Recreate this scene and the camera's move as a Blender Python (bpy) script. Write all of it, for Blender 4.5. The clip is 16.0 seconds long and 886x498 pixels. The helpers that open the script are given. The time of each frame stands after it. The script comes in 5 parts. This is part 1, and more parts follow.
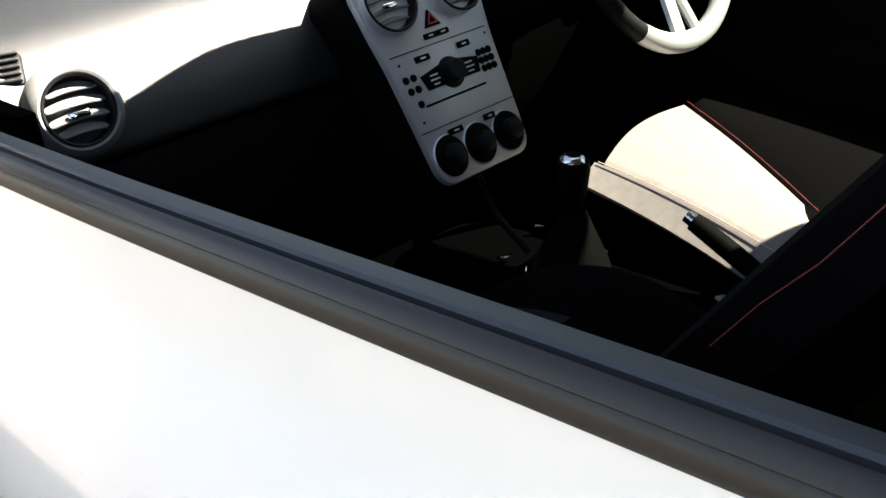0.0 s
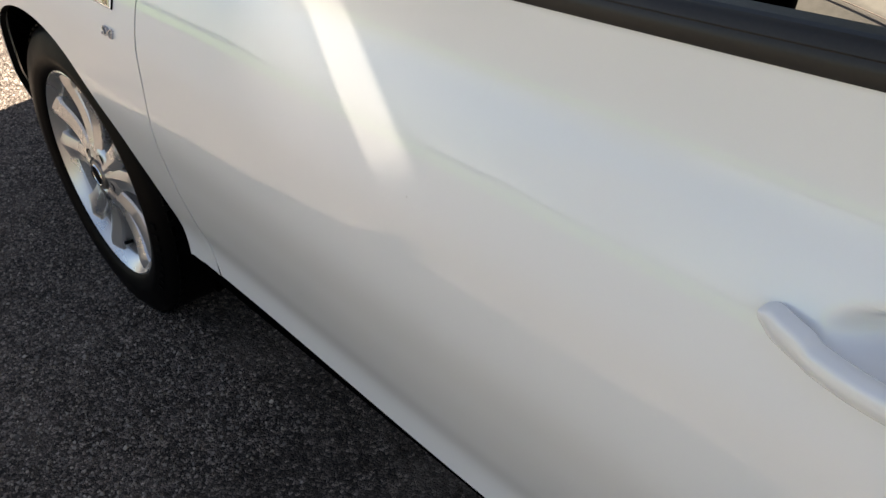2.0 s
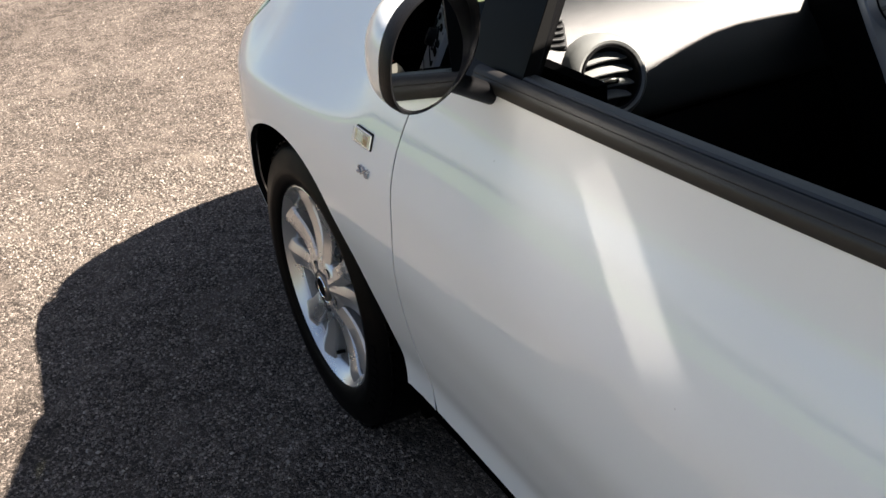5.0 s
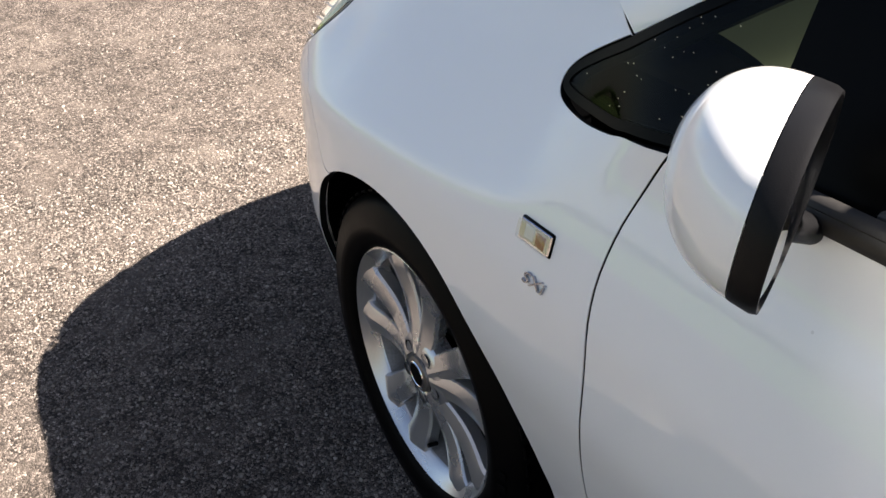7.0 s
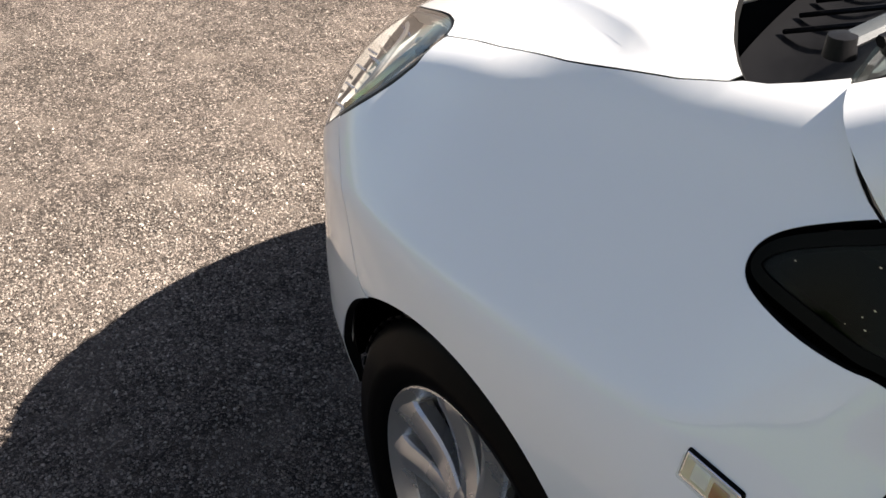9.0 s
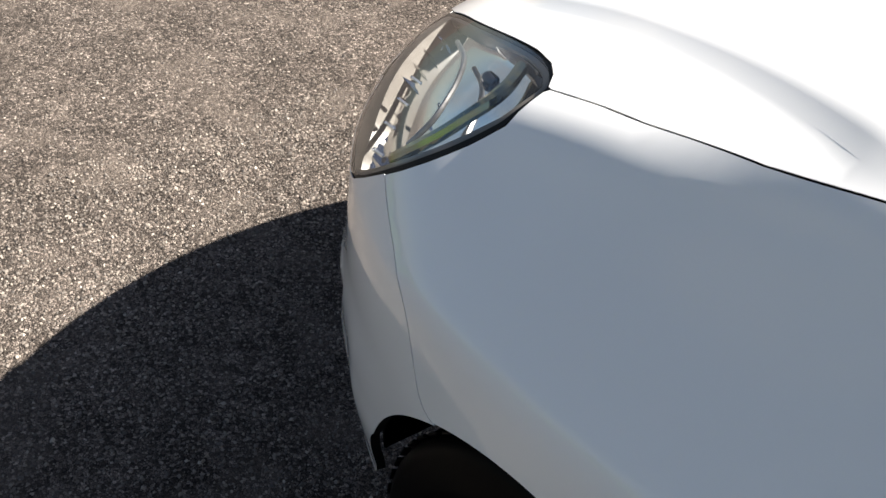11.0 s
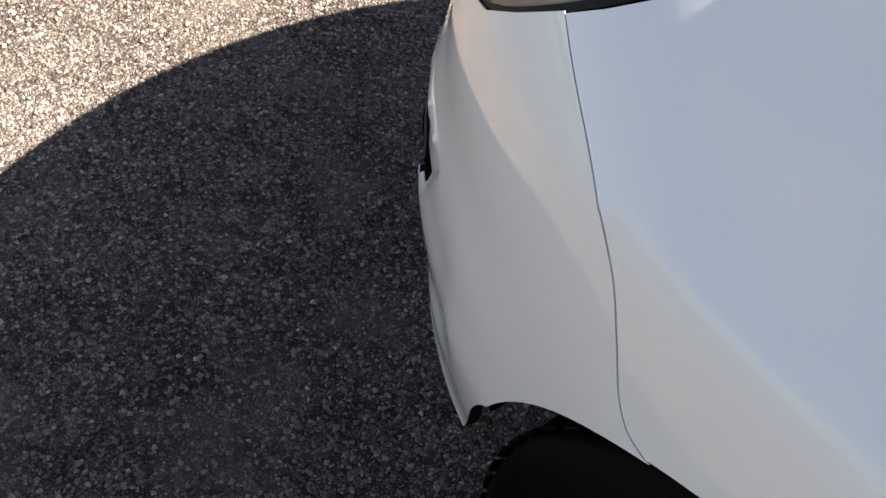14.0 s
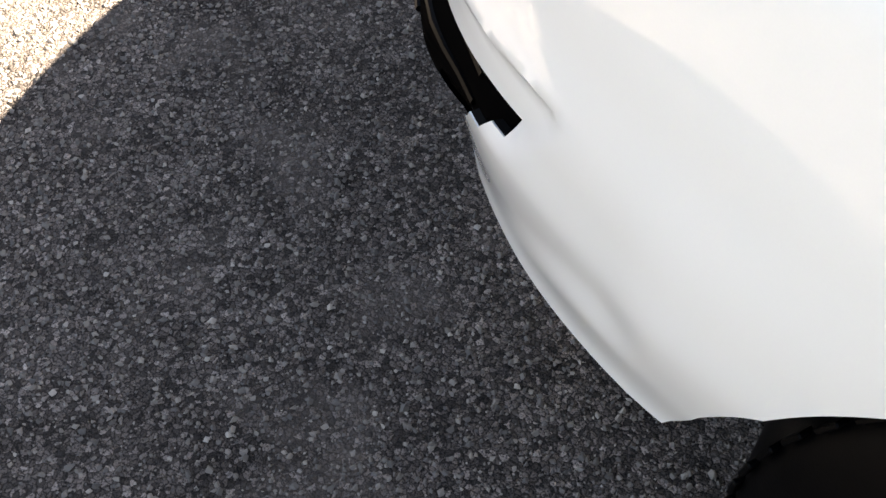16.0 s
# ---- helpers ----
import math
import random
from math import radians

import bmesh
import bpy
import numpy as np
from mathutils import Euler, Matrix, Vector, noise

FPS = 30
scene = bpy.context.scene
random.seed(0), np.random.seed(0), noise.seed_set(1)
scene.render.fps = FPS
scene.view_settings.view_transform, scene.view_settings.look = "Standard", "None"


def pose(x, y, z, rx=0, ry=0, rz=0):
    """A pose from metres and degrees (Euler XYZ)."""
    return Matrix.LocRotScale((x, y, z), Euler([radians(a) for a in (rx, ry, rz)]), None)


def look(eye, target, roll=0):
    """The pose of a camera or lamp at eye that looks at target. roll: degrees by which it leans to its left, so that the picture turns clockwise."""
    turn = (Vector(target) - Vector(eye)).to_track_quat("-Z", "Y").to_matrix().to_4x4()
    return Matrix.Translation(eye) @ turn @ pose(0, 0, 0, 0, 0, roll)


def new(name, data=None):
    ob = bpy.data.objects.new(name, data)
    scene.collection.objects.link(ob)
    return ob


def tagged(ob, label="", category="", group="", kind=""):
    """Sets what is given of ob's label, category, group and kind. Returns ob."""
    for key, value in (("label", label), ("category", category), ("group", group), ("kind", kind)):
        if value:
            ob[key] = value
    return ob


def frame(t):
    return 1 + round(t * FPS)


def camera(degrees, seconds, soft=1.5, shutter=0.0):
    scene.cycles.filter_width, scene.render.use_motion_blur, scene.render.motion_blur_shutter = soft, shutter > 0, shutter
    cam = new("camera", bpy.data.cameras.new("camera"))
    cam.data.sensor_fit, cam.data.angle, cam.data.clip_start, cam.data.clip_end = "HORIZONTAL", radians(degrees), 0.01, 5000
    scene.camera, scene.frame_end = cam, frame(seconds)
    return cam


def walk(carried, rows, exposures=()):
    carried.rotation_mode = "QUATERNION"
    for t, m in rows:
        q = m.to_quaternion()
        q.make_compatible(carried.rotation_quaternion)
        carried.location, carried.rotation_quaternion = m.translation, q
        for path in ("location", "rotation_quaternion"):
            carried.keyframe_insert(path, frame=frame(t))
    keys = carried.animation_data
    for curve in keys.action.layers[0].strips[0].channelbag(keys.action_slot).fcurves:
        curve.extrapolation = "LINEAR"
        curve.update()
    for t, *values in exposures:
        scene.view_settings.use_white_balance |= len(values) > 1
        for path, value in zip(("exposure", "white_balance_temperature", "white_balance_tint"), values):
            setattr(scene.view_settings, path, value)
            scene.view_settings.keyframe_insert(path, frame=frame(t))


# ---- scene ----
cam = camera(46.37, 16.0)
EXPOSURES = [(0.0, 3.90, 6950, 12), (0.5, 3.82, 7100, 14), (0.9, 3.60, 7300, 14), (1.5, 3.14, 7400, 13), (2.0, 2.93, 7350, 13), (2.5, 2.72, 7300, 13), (4.0, 2.56, 7000, 12), (7.0, 2.62, 6750, 14), (8.0, 2.54, 6750, 13), (9.0, 2.28, 6750, 13), (9.7, 2.22, 6700, 12), (12.0, 1.74, 6400, 10), (13.5, 2.50, 6750, 14), (14.5, 3.05, 6950, 14), (16.0, 3.95, 7250, 12)]
PATH = [
    (0.0, look((-1.8607, 1.0883, 1.2394), (-1.2030, 0.4773, 0.7990), -5.78)),
    (0.3, look((-1.8668, 1.1482, 1.2406), (-1.2231, 0.5292, 0.7906), -5.69)),
    (0.5, look((-1.8692, 1.1886, 1.2377), (-1.2244, 0.5814, 0.7734), -5.81)),
    (0.7, look((-1.8700, 1.2184, 1.2374), (-1.2201, 0.6289, 0.7576), -5.31)),
    (1.0, look((-1.8722, 1.2581, 1.2340), (-1.2070, 0.6959, 0.7426), -5.07)),
    (1.5, look((-1.8812, 1.3030, 1.2346), (-1.2018, 0.7830, 0.7169), -6.27)),
    (2.0, look((-1.8791, 1.3392, 1.2360), (-1.1958, 0.8500, 0.6941), -6.60)),
    (2.5, look((-1.8753, 1.3508, 1.2358), (-1.1662, 0.8951, 0.6977), -6.36)),
    (3.0, look((-1.8751, 1.3730, 1.2749), (-1.1416, 0.9358, 0.7544), -7.28)),
    (3.5, look((-1.8515, 1.3841, 1.3013), (-1.0798, 0.9731, 0.8160), -7.50)),
    (4.0, look((-1.8481, 1.3964, 1.3266), (-1.0537, 0.9943, 0.8712), -7.15)),
    (4.2, look((-1.8457, 1.4041, 1.3323), (-1.0486, 0.9983, 0.8851), -6.36)),
    (6.3, look((-1.4090, 1.3340, 1.3518), (-0.6177, 0.9758, 0.8564), -4.73)),
    (6.5, look((-1.3321, 1.3495, 1.3522), (-0.5475, 0.9821, 0.8527), -4.84)),
    (7.0, look((-1.1846, 1.3649, 1.3516), (-0.4287, 0.9692, 0.8301), -4.57)),
    (7.5, look((-1.0704, 1.3079, 1.3396), (-0.3217, 0.9230, 0.8000), -4.83)),
    (8.0, look((-0.9755, 1.2444, 1.3472), (-0.2236, 0.8702, 0.8044), -3.90)),
    (8.5, look((-0.8873, 1.2470, 1.3482), (-0.1455, 0.8515, 0.8066), -2.45)),
    (9.0, look((-0.7597, 1.2848, 1.3590), (-0.0375, 0.8589, 0.8138), -1.89)),
    (9.5, look((-0.6560, 1.2845, 1.3581), (0.0547, 0.8637, 0.7943), -1.09)),
    (9.7, look((-0.6128, 1.2636, 1.3486), (0.0922, 0.8435, 0.7773), -0.76)),
    (11.8, look((-0.243, 1.246, 1.35), (0.949, 0.226, 0.11), 4.5)),
    (12.0, look((-0.223, 1.241, 1.317), (0.98, 0.224, 0.085), 5.0)),
    (12.5, look((-0.173, 1.239, 1.268), (0.974, 0.276, -0.058), 5.6)),
    (13.0, look((-0.11, 1.174, 1.201), (1.007, 0.298, -0.207), 5.5)),
    (13.5, look((-0.035, 1.116, 1.152), (1.05, 0.313, -0.323), 6.0)),
    (14.0, look((0.043, 1.139, 1.116), (1.017, 0.254, -0.39), 8.5)),
    (14.5, look((0.131, 1.173, 1.074), (0.935, 0.187, -0.469), 8.0)),
    (15.0, look((0.185, 1.178, 1.049), (0.903, 0.212, -0.549), 6.1)),
    (15.5, look((0.252, 1.121, 1.0), (0.944, 0.2, -0.635), 0.4)),
    (16.0, look((0.319, 1.079, 0.955), (1.005, 0.187, -0.698), -5.5)),
]
walk(cam, PATH, EXPOSURES)

import functools

# ---- light ----
SUN_FROM = Vector((-0.68, -0.71, 1.0)).normalized()
world = bpy.data.worlds.new("sky")
scene.world = world
world.use_nodes = True
wn = world.node_tree.nodes
sky = wn.new("ShaderNodeTexSky")
sky.sky_type = 'NISHITA'
sky.sun_disc = False
sky.sun_elevation = math.asin(SUN_FROM.z)
sky.sun_rotation = math.atan2(SUN_FROM.x, SUN_FROM.y)
sky.dust_density, sky.air_density, sky.ozone_density = 0.6, 0.8, 0.8
wn["Background"].inputs["Strength"].default_value = 0.030
# thin broken cloud over the blue
wl = world.node_tree.links
wco, wmap, wnoise, wfac, wmix = (wn.new(k) for k in ("ShaderNodeTexCoord", "ShaderNodeMapping", "ShaderNodeTexNoise", "ShaderNodeMapRange", "ShaderNodeMix"))
wmap.inputs["Scale"].default_value = (1.3, 2.0, 3.6)
wnoise.inputs["Scale"].default_value, wnoise.inputs["Detail"].default_value, wnoise.inputs["Roughness"].default_value = 1.5, 6, 0.55
wfac.inputs["From Min"].default_value, wfac.inputs["From Max"].default_value = 0.50, 0.66
wfac.inputs["To Min"].default_value, wfac.inputs["To Max"].default_value = 0.0, 0.85
wmix.data_type = 'RGBA'
wl.new(wco.outputs["Generated"], wmap.inputs["Vector"])
wl.new(wmap.outputs[0], wnoise.inputs["Vector"])
wl.new(wnoise.outputs["Fac"], wfac.inputs["Value"])
wl.new(wfac.outputs[0], wmix.inputs["Factor"])
wl.new(sky.outputs[0], wmix.inputs["A"])
wmix.inputs["B"].default_value = (4.0, 3.95, 3.9, 1)
wl.new(wmix.outputs["Result"], wn["Background"].inputs[0])
sun = new("sun", bpy.data.lights.new("sun", 'SUN'))
sun.data.energy, sun.data.angle, sun.data.color = 5.0, radians(0.53), (1.0, 0.94, 0.86)
sun.matrix_world = look(SUN_FROM * 30, (0, 0, 0))


# area lamp added to stand in for sunlight the mirror glass throws down the door
glint = new("mirror_glint_lamp", bpy.data.lights.new("mirror_glint_lamp", 'AREA'))
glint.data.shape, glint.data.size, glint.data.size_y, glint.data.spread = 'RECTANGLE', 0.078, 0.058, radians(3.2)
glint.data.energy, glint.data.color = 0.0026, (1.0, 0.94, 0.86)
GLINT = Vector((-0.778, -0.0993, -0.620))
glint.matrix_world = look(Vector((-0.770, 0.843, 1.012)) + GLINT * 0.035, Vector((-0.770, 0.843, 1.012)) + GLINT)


# ---- materials ----
def material(name, colour, rough=0.5, metal=0.0, coat=0.0, vary=0.0, scale=8.0, bump=0.0, fine=200.0, sheen=0.0, spec=0.5):
    """Principled surface; vary: change of tone at a broad and a fine scale, bump: fine relief."""
    m = bpy.data.materials.new(name)
    m.use_nodes = True
    nt = m.node_tree
    p = nt.nodes["Principled BSDF"]
    p.inputs["Base Color"].default_value = (*colour, 1)
    p.inputs["Roughness"].default_value = rough
    p.inputs["Metallic"].default_value = metal
    p.inputs["Coat Weight"].default_value = coat
    p.inputs["Coat Roughness"].default_value = 0.02
    p.inputs["Sheen Weight"].default_value = sheen
    p.inputs["Specular IOR Level"].default_value = spec
    co = nt.nodes.new("ShaderNodeTexCoord")
    if vary:
        a, b, mx, ramp = (nt.nodes.new(k) for k in ("ShaderNodeTexNoise", "ShaderNodeTexNoise", "ShaderNodeMath", "ShaderNodeMapRange"))
        a.inputs["Scale"].default_value, b.inputs["Scale"].default_value = scale, fine
        a.inputs["Detail"].default_value = 4
        mx.operation = 'ADD'
        for n, k in ((a, 0), (b, 1)):
            nt.links.new(co.outputs["Object"], n.inputs["Vector"])
            nt.links.new(n.outputs["Fac"], mx.inputs[k])
        ramp.inputs["From Min"].default_value, ramp.inputs["From Max"].default_value = 0.6, 1.4
        ramp.inputs["To Min"].default_value, ramp.inputs["To Max"].default_value = 1 - vary, 1 + vary
        nt.links.new(mx.outputs[0], ramp.inputs["Value"])
        mul = nt.nodes.new("ShaderNodeVectorMath")
        mul.operation = 'SCALE'
        mul.inputs[0].default_value = colour
        nt.links.new(ramp.outputs[0], mul.inputs["Scale"])
        nt.links.new(mul.outputs[0], p.inputs["Base Color"])
        rr = nt.nodes.new("ShaderNodeMapRange")
        rr.inputs["To Min"].default_value, rr.inputs["To Max"].default_value = rough * 0.8, min(1, rough * 1.2)
        nt.links.new(a.outputs["Fac"], rr.inputs["Value"])
        nt.links.new(rr.outputs[0], p.inputs["Roughness"])
    if bump:
        g, bp = nt.nodes.new("ShaderNodeTexNoise"), nt.nodes.new("ShaderNodeBump")
        g.inputs["Scale"].default_value = fine
        g.inputs["Detail"].default_value = 3
        nt.links.new(co.outputs["Object"], g.inputs["Vector"])
        nt.links.new(g.outputs["Fac"], bp.inputs["Height"])
        bp.inputs["Strength"].default_value, bp.inputs["Distance"].default_value = bump, 0.001
        nt.links.new(bp.outputs[0], p.inputs["Normal"])
    return m


def clear(name, tint, gloss=1.0):
    """Thin clear sheet: lets light straight through and mirrors by its angle."""
    m = bpy.data.materials.new(name)
    m.use_nodes = True
    nt = m.node_tree
    nt.nodes.remove(nt.nodes["Principled BSDF"])
    t, g, mix, lw, pw, fr = (nt.nodes.new(k) for k in ("ShaderNodeBsdfTransparent", "ShaderNodeBsdfGlossy", "ShaderNodeMixShader", "ShaderNodeLayerWeight", "ShaderNodeMath", "ShaderNodeMapRange"))
    t.inputs[0].default_value = (*tint, 1)
    g.inputs["Roughness"].default_value = 0.01
    g.inputs["Color"].default_value = (gloss, gloss, gloss, 1)
    lw.inputs["Blend"].default_value = 0.5
    pw.operation, pw.inputs[1].default_value = 'POWER', 5.0
    fr.inputs["To Min"].default_value = 0.045
    nt.links.new(lw.outputs["Facing"], pw.inputs[0])
    nt.links.new(pw.outputs[0], fr.inputs["Value"])
    nt.links.new(fr.outputs[0], mix.inputs[0])
    nt.links.new(t.outputs[0], mix.inputs[1])
    nt.links.new(g.outputs[0], mix.inputs[2])
    nt.links.new(mix.outputs[0], nt.nodes["Material Output"].inputs[0])
    return m


def paint_material():
    m = material("white_paint", (0.80, 0.80, 0.79), rough=0.45, coat=1.0, vary=0.012, scale=3.0, fine=900.0)
    nt = m.node_tree
    p = nt.nodes["Principled BSDF"]
    # small specks of dust and stone chips
    co, v, lt, sel, mix = (nt.nodes.new(k) for k in ("ShaderNodeTexCoord", "ShaderNodeTexVoronoi", "ShaderNodeMath", "ShaderNodeMath", "ShaderNodeMix"))
    v.inputs["Scale"].default_value = 22
    nt.links.new(co.outputs["Object"], v.inputs["Vector"])
    lt.operation, lt.inputs[1].default_value = 'LESS_THAN', 0.035
    nt.links.new(v.outputs["Distance"], lt.inputs[0])
    sep = nt.nodes.new("ShaderNodeSeparateColor")
    nt.links.new(v.outputs["Color"], sep.inputs[0])
    sel.operation, sel.inputs[1].default_value = 'GREATER_THAN', 0.86
    nt.links.new(sep.outputs[0], sel.inputs[0])
    both = nt.nodes.new("ShaderNodeMath")
    both.operation = 'MULTIPLY'
    nt.links.new(lt.outputs[0], both.inputs[0])
    nt.links.new(sel.outputs[0], both.inputs[1])
    half = nt.nodes.new("ShaderNodeMath")
    half.operation, half.inputs[1].default_value = 'MULTIPLY', 0.35
    nt.links.new(both.outputs[0], half.inputs[0])
    mix.data_type = 'RGBA'
    old = p.inputs["Base Color"].links[0].from_socket
    nt.links.new(old, mix.inputs["A"])
    mix.inputs["B"].default_value = (0.42, 0.40, 0.37, 1)
    nt.links.new(half.outputs[0], mix.inputs["Factor"])
    nt.links.new(mix.outputs["Result"], p.inputs["Base Color"])
    return m


PAINT = paint_material()
BLACK = material("black_plastic", (0.005, 0.005, 0.0055), rough=0.45, spec=0.12, vary=0.25, scale=20, bump=0.25, fine=1500)
SEAL = material("black_seal_rubber", (0.0135, 0.0122, 0.0112), rough=0.55, vary=0.3, scale=6, fine=300)
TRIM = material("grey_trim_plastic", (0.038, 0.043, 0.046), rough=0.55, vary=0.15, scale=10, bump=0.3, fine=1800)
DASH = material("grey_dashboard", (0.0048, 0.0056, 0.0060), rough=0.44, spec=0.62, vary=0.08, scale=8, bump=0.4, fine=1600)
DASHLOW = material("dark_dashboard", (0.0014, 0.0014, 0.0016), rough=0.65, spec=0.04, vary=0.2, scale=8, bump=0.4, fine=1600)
TYRE = material("tyre_rubber", (0.0012, 0.0012, 0.0014), rough=0.45, vary=0.3, scale=15, bump=0.2, fine=500, spec=0.05)
ALLOY = material("silver_alloy", (0.60, 0.595, 0.59), rough=0.28, metal=0.8, coat=0.3, vary=0.06, scale=12, fine=500)
CHROME = material("chrome", (0.85, 0.86, 0.87), rough=0.06, metal=1.0)
BARREL = material("dull_alloy", (0.33, 0.31, 0.285), rough=0.5, metal=0.5, vary=0.25, scale=14, fine=300)
# dark metal: shade of the wheel's hollows put into the colour
SHADEMETAL = material("shade_dark_metal", (0.02, 0.018, 0.016), rough=0.6, metal=0.3, vary=0.3, scale=30)
STEEL = material("brake_steel", (0.25, 0.24, 0.23), rough=0.4, metal=0.9, vary=0.3, scale=30)
SILVER = material("silver_panel", (0.48, 0.49, 0.51), rough=0.36, metal=0.5, vary=0.05, scale=20, fine=900)
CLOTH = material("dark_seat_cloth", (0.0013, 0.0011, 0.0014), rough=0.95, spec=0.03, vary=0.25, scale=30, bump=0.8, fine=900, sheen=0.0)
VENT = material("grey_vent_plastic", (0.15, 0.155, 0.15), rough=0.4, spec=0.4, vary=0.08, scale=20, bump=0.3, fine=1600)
# seat cloth with sunlight put into its pale colour
CLOTHLIT = material("sunlit_seat_cloth", (0.25, 0.213, 0.213), rough=0.95, vary=0.2, scale=60, bump=0.5, fine=900)
LINING = material("light_bouncing_lining", (0.42, 0.42, 0.41), rough=0.95, spec=0.02, vary=0.1, scale=20, bump=0.3, fine=900)
STITCH = material("red_stitching", (0.16, 0.02, 0.02), rough=0.8)
RED = material("red_plastic", (0.5, 0.03, 0.025), rough=0.4)
FRIT = material("black_gloss_edge", (0.0008, 0.0008, 0.0009), rough=0.35, spec=0.05, vary=0.2, scale=20)
PEARL = material("clear_reflector", (0.72, 0.66, 0.48), rough=0.2, metal=0.3, coat=0.6)
LAMPGREY = material("lamp_housing_grey", (0.12, 0.108, 0.094), rough=0.4, vary=0.1, scale=20)
LAMPCHROME = material("aluminised_housing", (0.66, 0.67, 0.68), rough=0.07, metal=1.0)
# near-black: the shade of hollows and hidden parts is put into the colour
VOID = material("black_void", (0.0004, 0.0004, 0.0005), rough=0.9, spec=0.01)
# blackens the panels' folded edges: the gaps' shade put into colour
GAPSHADE = material("gap_shade_black", (0.004, 0.004, 0.004), rough=0.8, spec=0.1)
MIRRORGLASS = material("mirror_glass", (0.9, 0.92, 0.93), rough=0.0, metal=1.0)
LENS = clear("clear_lens", (0.93, 0.94, 0.93))
GLASS = clear("green_tinted_glass", (0.17, 0.21, 0.12), 0.16)
SCREEN = clear("windscreen_glass", (0.90, 0.93, 0.90))
DIMGLASS = clear("sun_dimming_glass", (0.55, 0.58, 0.54))


# ---- building tools ----
def part(name, bm, mat, parent=None, label="", smooth=True, angle=35):
    me = bpy.data.meshes.new(name)
    bm.to_mesh(me)
    bm.free()
    me.materials.append(mat)
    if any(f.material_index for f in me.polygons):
        me.materials.append(GAPSHADE)
    if smooth:
        for f in me.polygons:
            f.use_smooth = True
        me.set_sharp_from_angle(angle=radians(angle))
    ob = new(name, me)
    if parent:
        ob.parent = parent
    if label:
        ob["label"] = label
    return ob


def hermite(xs, ys):
    """Smooth curve through a few points, with no overshoot."""
    xs, ys = np.array(xs, float), np.array(ys, float)
    d = np.diff(ys) / np.diff(xs)
    m = np.zeros(len(xs))
    m[0], m[-1] = d[0], d[-1]
    for i in range(1, len(xs) - 1):
        m[i] = 0 if d[i - 1] * d[i] <= 0 else 2 * d[i - 1] * d[i] / (d[i - 1] + d[i])

    def f(x):
        x = min(max(x, xs[0]), xs[-1])
        i = min(max(int(np.searchsorted(xs, x)) - 1, 0), len(xs) - 2)
        h = xs[i + 1] - xs[i]
        t = (x - xs[i]) / h
        return (ys[i] * (2 * t**3 - 3 * t * t + 1) + h * m[i] * (t**3 - 2 * t * t + t)
                + ys[i + 1] * (3 * t * t - 2 * t**3) + h * m[i + 1] * (t**3 - t * t))
    return f


def step(a, b, x):
    t = min(max((x - a) / (b - a), 0), 1)
    return t * t * (3 - 2 * t)


def dense(pts, res):
    """A closed outline resampled at even steps."""
    out = []
    for (ax, ay), (bx, by) in zip(pts, pts[1:] + pts[:1]):
        n = max(1, int(math.hypot(bx - ax, by - ay) / res))
        out += [(ax + (bx - ax) * i / n, ay + (by - ay) * i / n) for i in range(n)]
    return out


def smooth_line(pts, n=6):
    """An open polyline rounded by a spline through its points."""
    p = [Vector((*q, 0)) for q in pts]
    out = []
    for i in range(len(p) - 1):
        a, b, c, d = p[max(i - 1, 0)], p[i], p[i + 1], p[min(i + 2, len(p) - 1)]
        for k in range(n):
            t = k / n
            q = 0.5 * ((2 * b) + (c - a) * t + (2 * a - 5 * b + 4 * c - d) * t * t + (3 * b - a - 3 * c + d) * t**3)
            out.append((q.x, q.y))
    return out + [tuple(pts[-1])]


def round_off(ring, n=3):
    """A closed outline with its corners cut round."""
    for _ in range(n):
        ring = [(a[0] * w + b[0] * (1 - w), a[1] * w + b[1] * (1 - w)) for a, b in zip(ring, ring[1:] + ring[:1]) for w in (0.75, 0.25)]
    return ring


def inside(poly, x, y):
    hit, n = False, len(poly)
    for i in range(n):
        (ax, ay), (bx, by) = poly[i], poly[i - 1]
        if (ay > y) != (by > y) and x < (bx - ax) * (y - ay) / (by - ay) + ax:
            hit = not hit
    return hit


def shrink(poly, g):
    n, area = len(poly), 0
    for (ax, ay), (bx, by) in zip(poly, poly[1:] + poly[:1]):
        area += ax * by - bx * ay
    s = 1 if area > 0 else -1
    out = []
    for i in range(n):
        a, c = poly[i - 1], poly[(i + 1) % n]
        tx, ty = c[0] - a[0], c[1] - a[1]
        l = math.hypot(tx, ty) or 1
        out.append((poly[i][0] - s * ty / l * g, poly[i][1] + s * tx / l * g))
    return out


